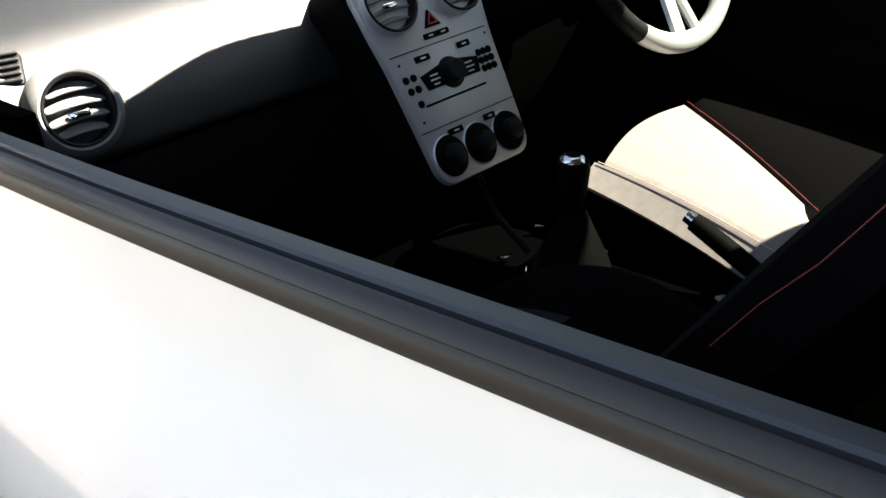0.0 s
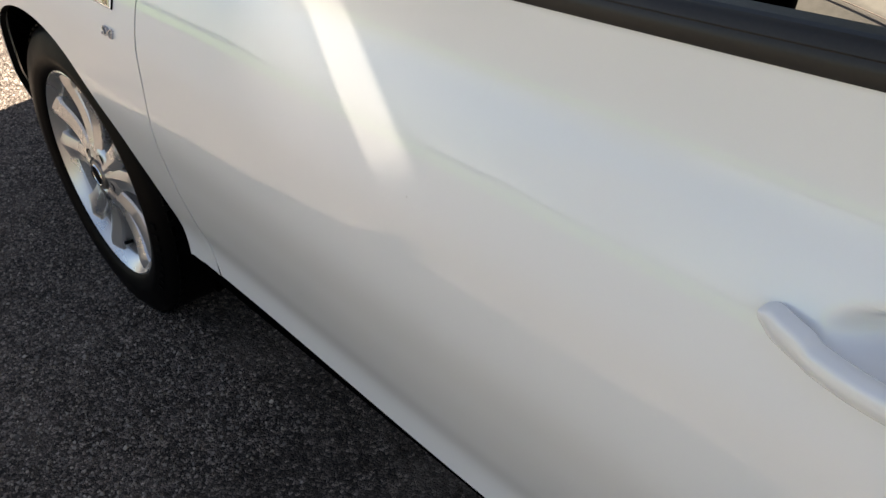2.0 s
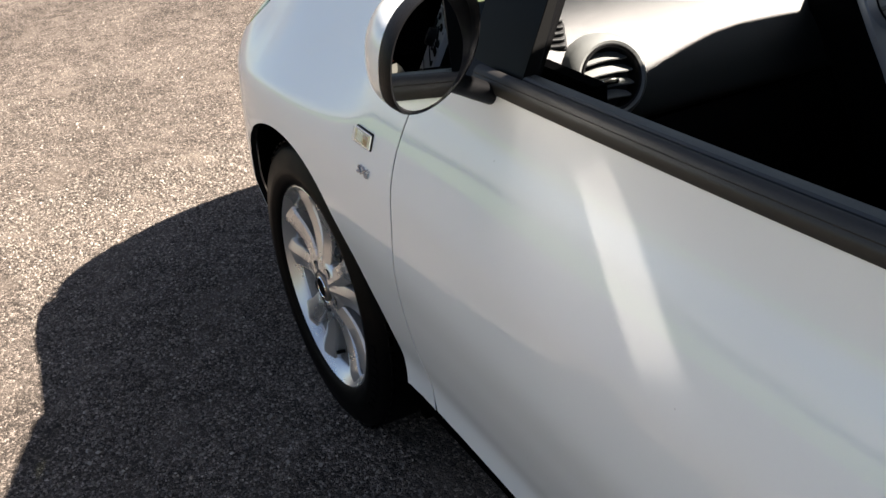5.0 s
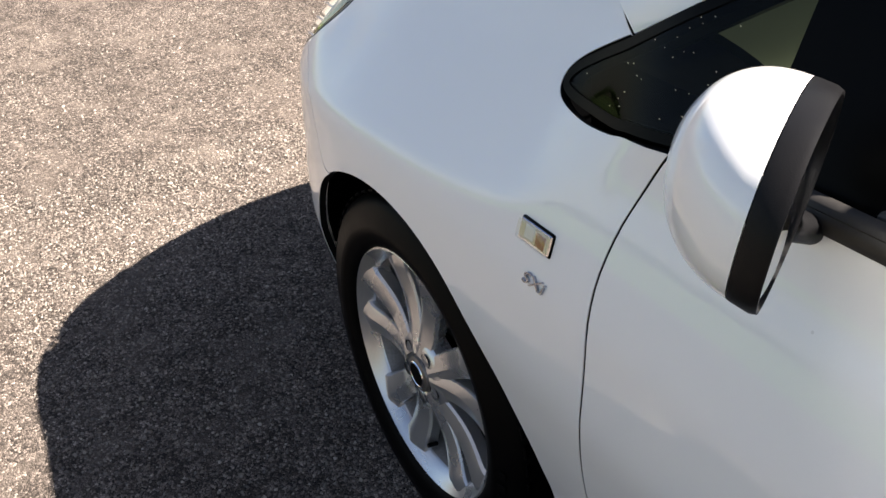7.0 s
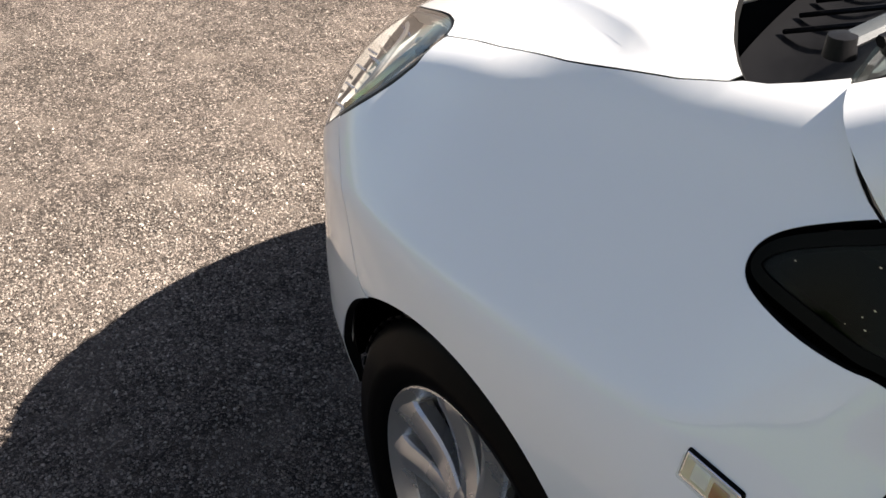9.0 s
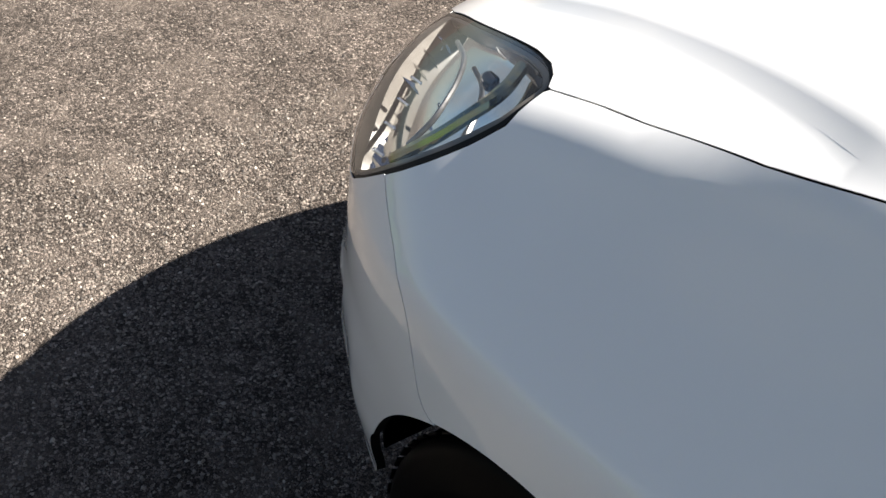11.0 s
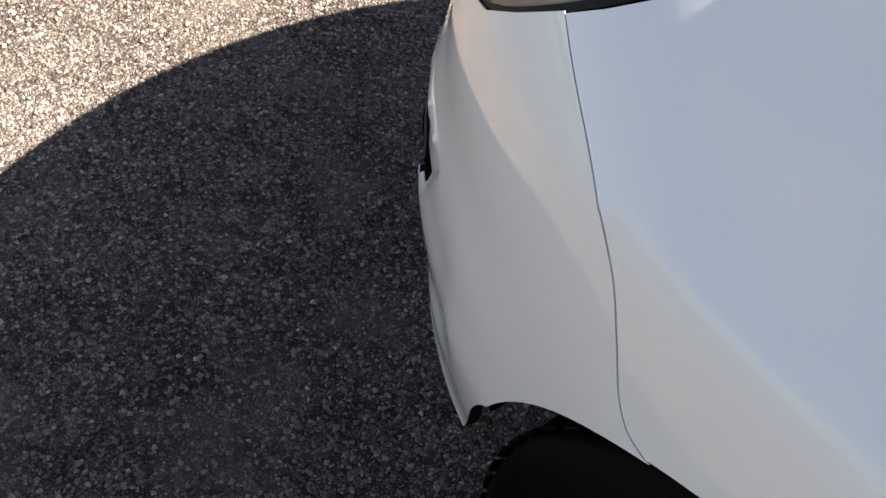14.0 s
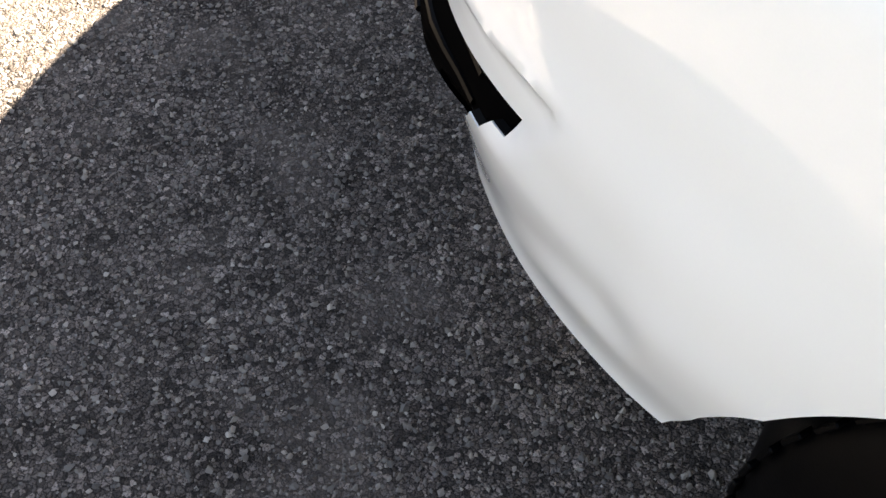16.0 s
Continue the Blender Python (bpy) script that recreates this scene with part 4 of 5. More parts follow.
def make_lamp(flip):
    sy = -1 if flip else 1
    lamp = empty("headlamp", car)
    lamp["label"] = "clear headlamp with chromed reflectors"
    inner = shrink(dense(lamp_line, 0.008), 0.0025)
    front = hermite([0.69, 0.725, 0.750, 0.762, 0.770, 0.780, 0.80, 0.83], [0.450, 0.465, 0.482, 0.505, 0.530, 0.560, 0.600, 0.64])
    ring = shrink(dense(lamp_line, 0.012), 0.011)
    keep = [body(x, v).z > 0.83 or x < front(body(x, v).z) for x, v in ring]
    first = next(k for k in range(len(ring)) if keep[k] and not keep[k - 1])
    ring, keep = ring[first:] + ring[:first], keep[first:] + keep[:first]
    core = [q for q, yes in zip(ring, keep) if yes]
    z0, z1 = body(*core[-1]).z, body(*core[0]).z
    core += [on_z(front(z0 + (z1 - z0) * k / 14), z0 + (z1 - z0) * k / 14) for k in range(1, 14)]
    part("lamp_seal", sheet(dense(lamp_line, 0.008), sunk(0.003), res=0.012, gap=-0.0042, depth=0.02, holes=[inner], flip=flip), BLACK, lamp, "black edge of the lens")
    part("lens", sheet(inner, sunk(-0.0005), res=0.014, gap=-0.0008, depth=0.0, flip=flip), LENS, lamp, "clear plastic lens").visible_shadow = False
    part("lens_border", sheet(inner, sunk(0.005), res=0.012, gap=0.0005, depth=0.034, holes=[core], flip=flip, seal=False), LAMPGREY, lamp, "frosted grey border inside the lens")
    deep = Vector((0.45, 0.55, 0.70)).normalized()

    def bowl(x, v):
        near = [max(math.hypot(x - q[0], v - q[1]), 0.001) for q in core]
        d = (sum(1 / q**2 for q in near) / len(near)) ** -0.5
        return body(x, v) - deep * (0.006 + 0.026 * (1 - math.exp(-d / 0.055)))
    part("housing", sheet(core, bowl, res=0.010, gap=-0.001, depth=0.0, flip=flip), LAMPCHROME, lamp, "aluminised housing")

    def inlay(x, z, d):
        p = body(*on_z(x, z)) - deep * d
        return Vector((p.x, sy * p.y, p.z))

    def bar(name, pts, r, d, mat, label=""):
        part(name, tube([inlay(x, z, d) for x, z in smooth_line(pts, 5)], r, 8), mat, lamp, label)
    bar("trim_bar", [(0.340, 0.878), (0.328, 0.873), (0.326, 0.864), (0.334, 0.849), (0.356, 0.820), (0.386, 0.789), (0.404, 0.772)], 0.0075, 0.012, OLIVE, "curved trim bar, green reflection put into its colour")
    bar("trim_bar", [(0.496, 0.826), (0.447, 0.838), (0.415, 0.841), (0.391, 0.836), (0.379, 0.820), (0.389, 0.792)], 0.0032, 0.009, STEEL)
    bar("top_shade", [(0.575, 0.805), (0.52, 0.829), (0.44, 0.853), (0.36, 0.876), (0.305, 0.888)], 0.010, 0.019, SMOKE, "dark upper edge of the housing")
    for x, z in ((0.480, 0.803), (0.464, 0.792), (0.452, 0.776), (0.440, 0.756)):
        part("prism", box(0.015, 0.007, 0.004, Matrix.Translation(inlay(x, z, 0.008)) @ pose(0, 0, 0, 20 * sy, -30, 35 * sy), 0.0015, 1), CHROME, lamp, "clear prism on the reflector")
    m = Matrix.Translation(inlay(0.395, 0.852, 0.024)) @ frame_at((0, 0, 0), (0.75, sy * 0.45, 0.45))
    part("bulb_shield", lathe([(0.0, 0.007), (0.006, 0.005), (0.009, 0.001), (0.009, -0.008)], m, 24), SMOKE, lamp, "dark bulb shield")


make_lamp(False)
make_lamp(True)


# ---- side lamp and badge on the wing ----
def on_side(x, z, d=0.0):
    e = 0.004
    n = Vector((-(side_y(x + e, z) - side_y(x - e, z)) / (2 * e), 1, -(side_y(x, z + e) - side_y(x, z - e)) / (2 * e))).normalized()
    return frame_at(Vector((x, side_y(x, z), z)) + n * d, n)


FACET = material("pale_reflector", (0.80, 0.78, 0.70), rough=0.3, coat=0.5)
BADGE = material("badge_chrome", (0.36, 0.39, 0.45), rough=0.06, metal=1.0)
BULB = material("amber_bulb", (0.30, 0.10, 0.012), rough=0.2, coat=0.6)
rep = empty("side_repeater", car)
rep["label"] = "rectangular side lamp with an amber bulb"
m = on_side(-0.373, 0.765)
part("lamp_frame", box(0.0615, 0.0285, 0.006, m, 0.003, 2), FRIT, rep, "black edge")
part("bezel", box(0.058, 0.025, 0.003, m @ Matrix.Translation((0, -0.0005, 0.0022)), 0.0012, 1), CHROME, rep, "chromed bezel")
part("reflector", box(0.055, 0.022, 0.004, m @ Matrix.Translation((0, 0, 0.0029)), 0.002, 1), PEARL, rep, "pale gold reflector")
part("bulb", box(0.018, 0.016, 0.004, m @ Matrix.Translation((0.013, -0.001, 0.0035)), 0.0015, 2), BULB, rep, "amber bulb")
part("facet", box(0.020, 0.018, 0.004, m @ Matrix.Translation((-0.008, 0.001, 0.0035)), 0.002, 1), FACET, rep, "pale ribbed reflector")
part("lens", box(0.056, 0.023, 0.003, m @ Matrix.Translation((0, 0, 0.0075)), 0.0015, 2), LENS, rep)


def lettering(text, size, m, mat, parent, depth=0.0015, shear=0.0, name="lettering"):
    cu = bpy.data.curves.new(name, 'FONT')
    cu.body, cu.size, cu.extrude, cu.align_x, cu.align_y, cu.shear = text, size, depth, 'CENTER', 'CENTER', shear
    tmp = new("tmp_text", cu)
    me = bpy.data.meshes.new_from_object(tmp.evaluated_get(bpy.context.evaluated_depsgraph_get()))
    bpy.data.objects.remove(tmp)
    bpy.data.curves.remove(cu)
    me.transform(m)
    me.materials.clear()
    me.materials.append(mat)
    ob = new(name, me)
    ob.parent = parent
    return ob


badge = lettering("SXi", 0.0225, on_side(-0.385, 0.7165, 0.0005) @ Matrix.Diagonal((1.32, 0.92, 1.0, 1.0)), BADGE, car, 0.0025, 0.25, "badge")
badge["label"] = "chromed raised letters SXi"


# ---- door mirrors ----
def make_mirror(flip):
    sy = -1 if flip else 1
    mir = empty("door_mirror", car)
    mir["label"] = "white door mirror with a black rear rim"
    cx, cy, cz = -0.752, 0.885, 1.012

    def shell(u, v, k=1.0, back=0.0):
        a, r = 2 * math.pi * u, math.sin(0.5 * math.pi * v)
        ca, sa = math.cos(a), math.sin(a)
        y = 0.086 * math.copysign(abs(ca) ** 0.85, ca) * r ** 0.9 * k
        z = 0.070 * math.copysign(abs(sa) ** 0.85, sa) * r ** 0.9 * k * (1 - 0.10 * (-ca if ca < 0 else 0))
        x = 0.095 * math.cos(0.5 * math.pi * v) ** 0.9
        return Vector((cx + x - back - 0.20 * z - 0.62 * y, sy * (cy + y), cz + z))
    part("shell", grid(lambda u, v: shell(u, v), 48, 18, wrap_u=True), PAINT, mir, "white painted shell")

    def rimf(u, v):
        k = (1.0, 1.004, 1.0, 0.975, 0.945, 0.925, 0.92)[round(v * 6)]
        b = (0.001, 0.003, 0.020, 0.026, 0.026, 0.021, 0.004)[round(v * 6)]
        return shell(u, 1.0, k, b)
    part("rear_rim", grid(rimf, 48, 6, wrap_u=True), BLACK, mir, "black plastic rim")
    bm = bmesh.new()
    ring = []
    for k in range(40):
        p = shell(k / 40, 1.0, 0.93, 0.010)
        ring.append(bm.verts.new((p.x + 0.22 * (p.z - cz), p.y, p.z)))
    bm.faces.new(ring)
    bmesh.ops.recalc_face_normals(bm, faces=bm.faces[:])
    n = bm.faces[:][0].normal
    part("mirror_pane", bm, MIRRORGLASS, mir, "mirror glass", smooth=False)
    part("stalk", tube([Vector((-0.690, sy * 0.765, 0.905)), Vector((-0.700, sy * 0.800, 0.925)), Vector((-0.712, sy * 0.835, 0.945)), Vector((-0.714, sy * 0.855, 0.966))], [0.018, 0.018, 0.017, 0.020], 16, 0.75), BLACK, mir, "black mirror stalk")
    part("sail", grid(lambda u, v: Vector((-0.60 - 0.18 * u, sy * (0.778 - 0.03 * v), 0.918 + 0.03 * v * (1 - 0.3 * u))), 4, 3, thick=0.02), BLACK, mir)


make_mirror(False)
make_mirror(True)


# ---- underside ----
# unseen black boxes added to stop sunlight leaking through the car
part("underbody", box(3.2, 1.16, 0.06, pose(-1.30, 0, 0.20), 0.01), VOID, car, "dark underbody plate that closes the car against light")
part("nose_light_block", box(0.80, 0.98, 0.46, pose(0.22, 0, 0.42), 0.03), VOID, car)
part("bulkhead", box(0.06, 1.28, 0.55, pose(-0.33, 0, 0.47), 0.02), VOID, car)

# ---- cabin ----
def dash_profile():
    return [(-0.24, 0.962), (-0.34, 0.972), (-0.43, 0.968), (-0.52, 0.948), (-0.585, 0.905), (-0.625, 0.850), (-0.640, 0.800), (-0.636, 0.786)]


def swept(profile, y0, y1, n=30, bow=0.0):
    def f(u, v):
        k = v * (len(profile) - 1)
        i = min(int(k), len(profile) - 2)
        a, b = profile[i], profile[i + 1]
        t = k - i
        y = y0 + (y1 - y0) * u
        return Vector((a[0] + (b[0] - a[0]) * t + bow * (y / 0.7) ** 2, y, a[1] + (b[1] - a[1]) * t))
    return f


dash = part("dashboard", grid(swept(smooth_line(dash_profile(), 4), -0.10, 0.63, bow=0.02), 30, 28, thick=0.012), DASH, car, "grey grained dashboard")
# driver's half of the same dashboard, its shade put into the darker colour
part("shaded_driver_dashboard", grid(swept(smooth_line(dash_profile(), 4), -0.63, -0.10, bow=0.02), 24, 28, thick=0.012), DASHLOW, dash)
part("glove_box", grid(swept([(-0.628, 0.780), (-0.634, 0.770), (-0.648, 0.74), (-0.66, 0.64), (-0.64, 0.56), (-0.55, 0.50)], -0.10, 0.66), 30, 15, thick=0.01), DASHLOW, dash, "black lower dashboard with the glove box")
# near-black panels from here carry the footwell's deep shade in their colour
part("knee_panel", grid(swept([(-0.60, 0.790), (-0.59, 0.70), (-0.56, 0.60), (-0.50, 0.50)], -0.66, -0.10), 12, 9, thick=0.01), VOID, dash, "panel below the steering column, blackened as footwell shade")
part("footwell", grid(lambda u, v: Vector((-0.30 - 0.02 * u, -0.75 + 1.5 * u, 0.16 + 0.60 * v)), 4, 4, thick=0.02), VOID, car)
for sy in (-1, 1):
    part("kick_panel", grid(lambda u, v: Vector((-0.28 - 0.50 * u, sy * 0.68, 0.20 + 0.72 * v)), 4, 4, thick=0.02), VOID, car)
part("cabin_floor", grid(lambda u, v: Vector((-0.3 - 2.4 * v, -0.75 + 1.5 * u, 0.22)), 4, 8, thick=0.03), VOID, car, "cabin floor, deep shade put into its near-black colour")
# unseen lining, made pale as a reflector to brighten the cabin
part("headlining", grid(lambda u, v: roof(u, v) * 1.0 - Vector((0.0, 0.0, 0.045)), 12, 12, thick=0.006), LINING, car, "unseen roof lining, pale grey to bounce light into the cabin")
part("rear_bench", blob(0.24, 0.60, 0.35, pose(-2.25, 0, 0.65), 0.4), CLOTH, car)


def make_vent(name, c, n, r, ring, rim=1.0):
    m = frame_at(c, n)
    v = empty(name, car)
    part("vent_ring", lathe([(r * 1.42 * rim, -0.035), (r * 1.38 * rim, -0.012), (r * (1.25 if rim == 1 else 1.09), 0.004), (r * (1.12 if rim == 1 else 1.07), 0.010), (r * 1.04, 0.008), (r * 1.0, 0.0)], m, 48), ring, v, "rounded grey ring of the vent")
    part("vent_edge", lathe([(r * 1.03, 0.008), (r * 1.0, 0.011), (r * 0.94, 0.009), (r * 0.90, -0.004), (r * 0.90, -0.03), (0.0, -0.034)], m, 48), BLACK, v, "gloss black inner ring")
    for k in range(4):
        h = r * (-0.62 + 0.40 * k)
        w = 0.86 * math.sqrt(max(r * r - h * h, 0.0001))
        bm = grid(lambda a, b: Vector((w * (2 * a - 1), h - 0.0115 * (b - 0.5) * (0.4 + 0.6 * math.sin(math.pi * a) ** 0.5) + 0.10 * r * math.cos(math.pi * (a - 0.5)), -0.012 + 0.012 * b)), 12, 3, thick=0.0022)
        bm.transform(m)
        part("slat", bm, VENT, v)
    part("slat_tab", box(r * 0.62, r * 0.20, 0.010, m @ Matrix.Translation((0, -0.12 * r, 0.0)), 0.003), CHROME, v, "chromed tab of the slats")
    return v


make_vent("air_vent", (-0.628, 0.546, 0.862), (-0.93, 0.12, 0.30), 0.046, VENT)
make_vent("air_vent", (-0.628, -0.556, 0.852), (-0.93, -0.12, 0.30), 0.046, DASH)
# triangular grille for the side window
gr = empty("window_vent", car)
part("grille_plate", box(0.036, 0.05, 0.012, frame_at((-0.556, 0.590, 0.914), (-0.62, 0.30, 0.72)), 0.006), BLACK, gr)
for k in range(5):
    part("grille_bar", box(0.030, 0.004, 0.006, frame_at((-0.556, 0.590, 0.914), (-0.62, 0.30, 0.72)) @ Matrix.Translation((0, -0.020 + 0.010 * k, 0.008)), 0.001, 1), DASH, gr)

# centre panel; its own plane: right, up, out
CP = frame_at((-0.762, 0.013, 0.783), (-0.90, 0, 0.43))
console = empty("centre_console", car)
console["label"] = "silver centre panel with radio and heater controls"


def plate():
    pts = []
    def corner(cx, cy, r, a0, a1):
        return [(cx + r * math.cos(radians(a0 + (a1 - a0) * i / 6)), cy + r * math.sin(radians(a0 + (a1 - a0) * i / 6))) for i in range(7)]
    pts += corner(0.088, -0.125, 0.032, -90, 0)
    pts += [(0.128, 0.03), (0.138, 0.09)]
    pts += corner(0.108, 0.145, 0.04, 0, 90) + corner(-0.108, 0.145, 0.04, 90, 180)
    pts += [(-0.138, 0.09), (-0.128, 0.03)]
    pts += corner(-0.088, -0.125, 0.032, 180, 270)
    return pts


def slab(pts, h0, h1, m, bevel=0.002):
    bm = bmesh.new()
    f = bm.faces.new([bm.verts.new((x, y, h1)) for x, y in pts])
    ext = bmesh.ops.extrude_face_region(bm, geom=[f])["geom"]
    for v in [g for g in ext if isinstance(g, bmesh.types.BMVert)]:
        v.co.z = h0
    bmesh.ops.recalc_face_normals(bm, faces=bm.faces[:])
    if bevel:
        top = [e for e in bm.edges if all(abs(v.co.z - h1) < 1e-6 for v in e.verts)]
        bmesh.ops.bevel(bm, geom=top, offset=bevel, segments=2, profile=0.5, affect='EDGES')
    bm.transform(m)
    return bm


def at_cp(u, v, d=0.0):
    return CP @ Matrix.Translation((u * 0.87, v, d))


part("fascia", slab([(x * 0.87 * (1 - 0.35 * max(0, -y - 0.04)) * (1 - 0.5 * max(0, y - 0.10)), y) for x, y in plate()], -0.02, 0.0, CP, 0.004), SILVER, console, "silver-painted fascia")
part("console_body", slab([(x * 0.90 * (1 - 0.35 * max(0, -y - 0.04)), y * 1.03) for x, y in plate()], -0.10, -0.012, CP, 0.004), DASHLOW, console)
for u in (-0.080, 0.080):
    v = make_vent("centre_vent", tuple(CP @ Vector((u * 0.87, 0.128, 0.006))), (-0.90, 0, 0.43), 0.046, SILVER, 0.78)
for v in (0.050, -0.070):
    part("joint", box(0.205, 0.0014, 0.001, at_cp(0, v, 0.0004), 0), VOID, console, smooth=False)
bm = slab([(0.0, 0.014), (-0.016, -0.012), (0.016, -0.012)], 0, 0.004, at_cp(0, 0.087), 0.001)
part("hazard_button", bm, DASHLOW, console, "triangular hazard button")
part("hazard_mark", slab([(0.0, 0.009), (-0.0105, -0.008), (0.0105, -0.008)], 0.004, 0.0046, at_cp(0, 0.087), 0), RED, console)
part("hazard_field", slab([(0.0, 0.0055), (-0.007, -0.006), (0.007, -0.006)], 0.0046, 0.005, at_cp(0, 0.087), 0), DASHLOW, console)
for u, v, w, h in ((-0.015, 0.063, 0.026, 0.009), (0.015, 0.063, 0.026, 0.009), (-0.052, 0.035, 0.030, 0.010), (0.050, 0.035, 0.026, 0.010), (-0.044, -0.083, 0.030, 0.010), (0.042, -0.083, 0.024, 0.010)):
    b = part("push_button", box(w, h, 0.004, at_cp(u, v, 0.002), 0.0015, 2), DASHLOW, console)
    part("button_mark", box(w * 0.35, h * 0.25, 0.0006, at_cp(u, v, 0.0043), 0), SILVER, console, smooth=False)
part("display", slab([(-0.062, 0.010), (-0.056, -0.014), (0.056, -0.014), (0.062, 0.010), (0.02, 0.018), (-0.02, 0.018)], 0, 0.003, at_cp(0, 0.0), 0.001), DASHLOW, console, "black display with pale bars")
for u in (-0.043, 0.043):
    for k, w in enumerate((0.016, 0.020, 0.012)):
        part("bar", box(w, 0.0022, 0.0006, at_cp(u, 0.006 - 0.007 * k, 0.0033), 0), SILVER, console, smooth=False)
part("radio_knob", lathe([(0.0, 0.019), (0.015, 0.019), (0.0175, 0.017), (0.0185, 0.004), (0.024, 0.003), (0.025, 0.0)], at_cp(0, 0.001), 36), BLACK, console, "round black radio knob")
part("disc_slot", box(0.132, 0.0035, 0.002, at_cp(-0.008, -0.034, 0.0008), 0.0008, 1), VOID, console)
for u, v in ((-0.104, 0.012), (-0.086, 0.012), (-0.102, -0.006), (-0.085, -0.006), (-0.092, -0.028), (0.078, 0.014), (0.091, 0.014), (0.104, 0.014), (0.078, 0.001), (0.091, 0.001), (0.104, 0.001), (0.078, -0.012), (0.091, -0.012), (0.104, -0.012)):
    part("round_button", lathe([(0.0, 0.003), (0.0045, 0.003), (0.0055, 0.002), (0.006, 0.0)], at_cp(u, v), 16), DASHLOW, console)
for u in (-0.074, 0.0, 0.074):
    k = part("heater_dial", lathe([(0.0, 0.006), (0.024, 0.006), (0.028, 0.004), (0.0315, 0.0015), (0.032, 0.0)], at_cp(u, -0.116), 36), DASHLOW, console, "black heater dial in a silver ring")
    part("dial_rim", lathe([(0.031, 0.0), (0.0325, 0.002), (0.0345, 0.0)], at_cp(u, -0.116), 36), SILVER, console)
    part("dial_knob", lathe([(0.0, 0.022), (0.013, 0.022), (0.016, 0.020), (0.018, 0.006)], at_cp(u, -0.116), 30), BLACK, console)
part("screw", lathe([(0.0, 0.001), (0.002, 0.001), (0.0022, 0.0)], at_cp(-0.105, 0.036), 10), DASHLOW, console)
part("screw", lathe([(0.0, 0.001), (0.002, 0.001), (0.0022, 0.0)], at_cp(0.112, 0.040), 10), DASHLOW, console)
part("screw", lathe([(0.0, 0.001), (0.002, 0.001), (0.0022, 0.0)], at_cp(-0.102, -0.055), 10), DASHLOW, console)

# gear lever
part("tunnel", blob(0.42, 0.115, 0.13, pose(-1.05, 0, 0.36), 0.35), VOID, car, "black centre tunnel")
gear = empty("gear_lever", car)
part("gaiter", lathe([(0.062, 0.0), (0.055, 0.02), (0.036, 0.06), (0.020, 0.095), (0.016, 0.10)], pose(-0.955, -0.02, 0.49, 0, -6, 0), 24), DASHLOW, gear, "black leather gaiter")
part("gaiter_ring", lathe([(0.060, 0.002), (0.066, 0.008), (0.072, 0.002)], pose(-0.955, -0.02, 0.487, 0, -6, 0), 30), CHROME, gear)
part("knob", lathe([(0.010, -0.03), (0.019, -0.015), (0.024, 0.02), (0.026, 0.045), (0.024, 0.058), (0.017, 0.064), (0.0, 0.066)], pose(-0.960, -0.02, 0.612, 0, -6, 0), 28), DASHLOW, gear, "black gear knob")
part("knob_cap", lathe([(0.0, 0.068), (0.014, 0.067), (0.019, 0.063), (0.022, 0.058)], pose(-0.960, -0.02, 0.6125, 0, -6, 0), 28), CHROME, gear, "chromed cap")
part("cap_field", lathe([(0.0, 0.0688), (0.011, 0.0682)], pose(-0.960, -0.02, 0.6125, 0, -6, 0), 20), DASHLOW, gear)
for x, y, a in ((-0.838, -0.090, 60), (-0.862, 0.030, 95), (-0.968, -0.078, 10)):
    part("surround_clip", box(0.030, 0.011, 0.006, pose(x, y, 0.503, 12, -14, a), 0.002), CHROME, gear, "bright edge of the lever surround")
part("tunnel_rail", tube([Vector((-0.835, 0.045, 0.640)), Vector((-0.855, 0.035, 0.575)), Vector((-0.90, 0.015, 0.515))], [0.005, 0.006, 0.006], 8), BLACK, car, "black strut beside the centre panel")
part("brake_slot_frame", box(0.07, 0.016, 0.006, pose(-1.22, -0.045, 0.498, 0, 4, -25), 0.003), SILVER, car, "pale frame of the hand brake slot")
# hand brake
hb = empty("hand_brake", car)
part("lever", tube([Vector((-1.29, -0.085, 0.505)), Vector((-1.20, -0.085, 0.552)), Vector((-1.130, -0.085, 0.588))], [0.012, 0.015, 0.014], 14), DASHLOW, hb, "black hand brake lever")
part("button", tube([Vector((-1.131, -0.085, 0.5875)), Vector((-1.118, -0.085, 0.594))], 0.010, 12), CHROME, hb, "chromed button")
part("boot", blob(0.06, 0.035, 0.04, pose(-1.29, -0.085, 0.475), 0.7), BLACK, hb)
part("belt_buckle", box(0.03, 0.018, 0.05, pose(-1.275, -0.10, 0.525, 0, 20, 0), 0.005), RED, car, "red seat belt buckle")
part("belt_buckle", box(0.03, 0.018, 0.05, pose(-1.30, 0.10, 0.46, 0, 20, 0), 0.005), RED, car)


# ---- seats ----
# darker copy of the seat panel cloth for the seat out of the sun
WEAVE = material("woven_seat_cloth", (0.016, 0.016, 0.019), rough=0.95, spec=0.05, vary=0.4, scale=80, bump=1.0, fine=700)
PINK = material("pale_pink_stitching", (0.62, 0.44, 0.42), rough=0.9)

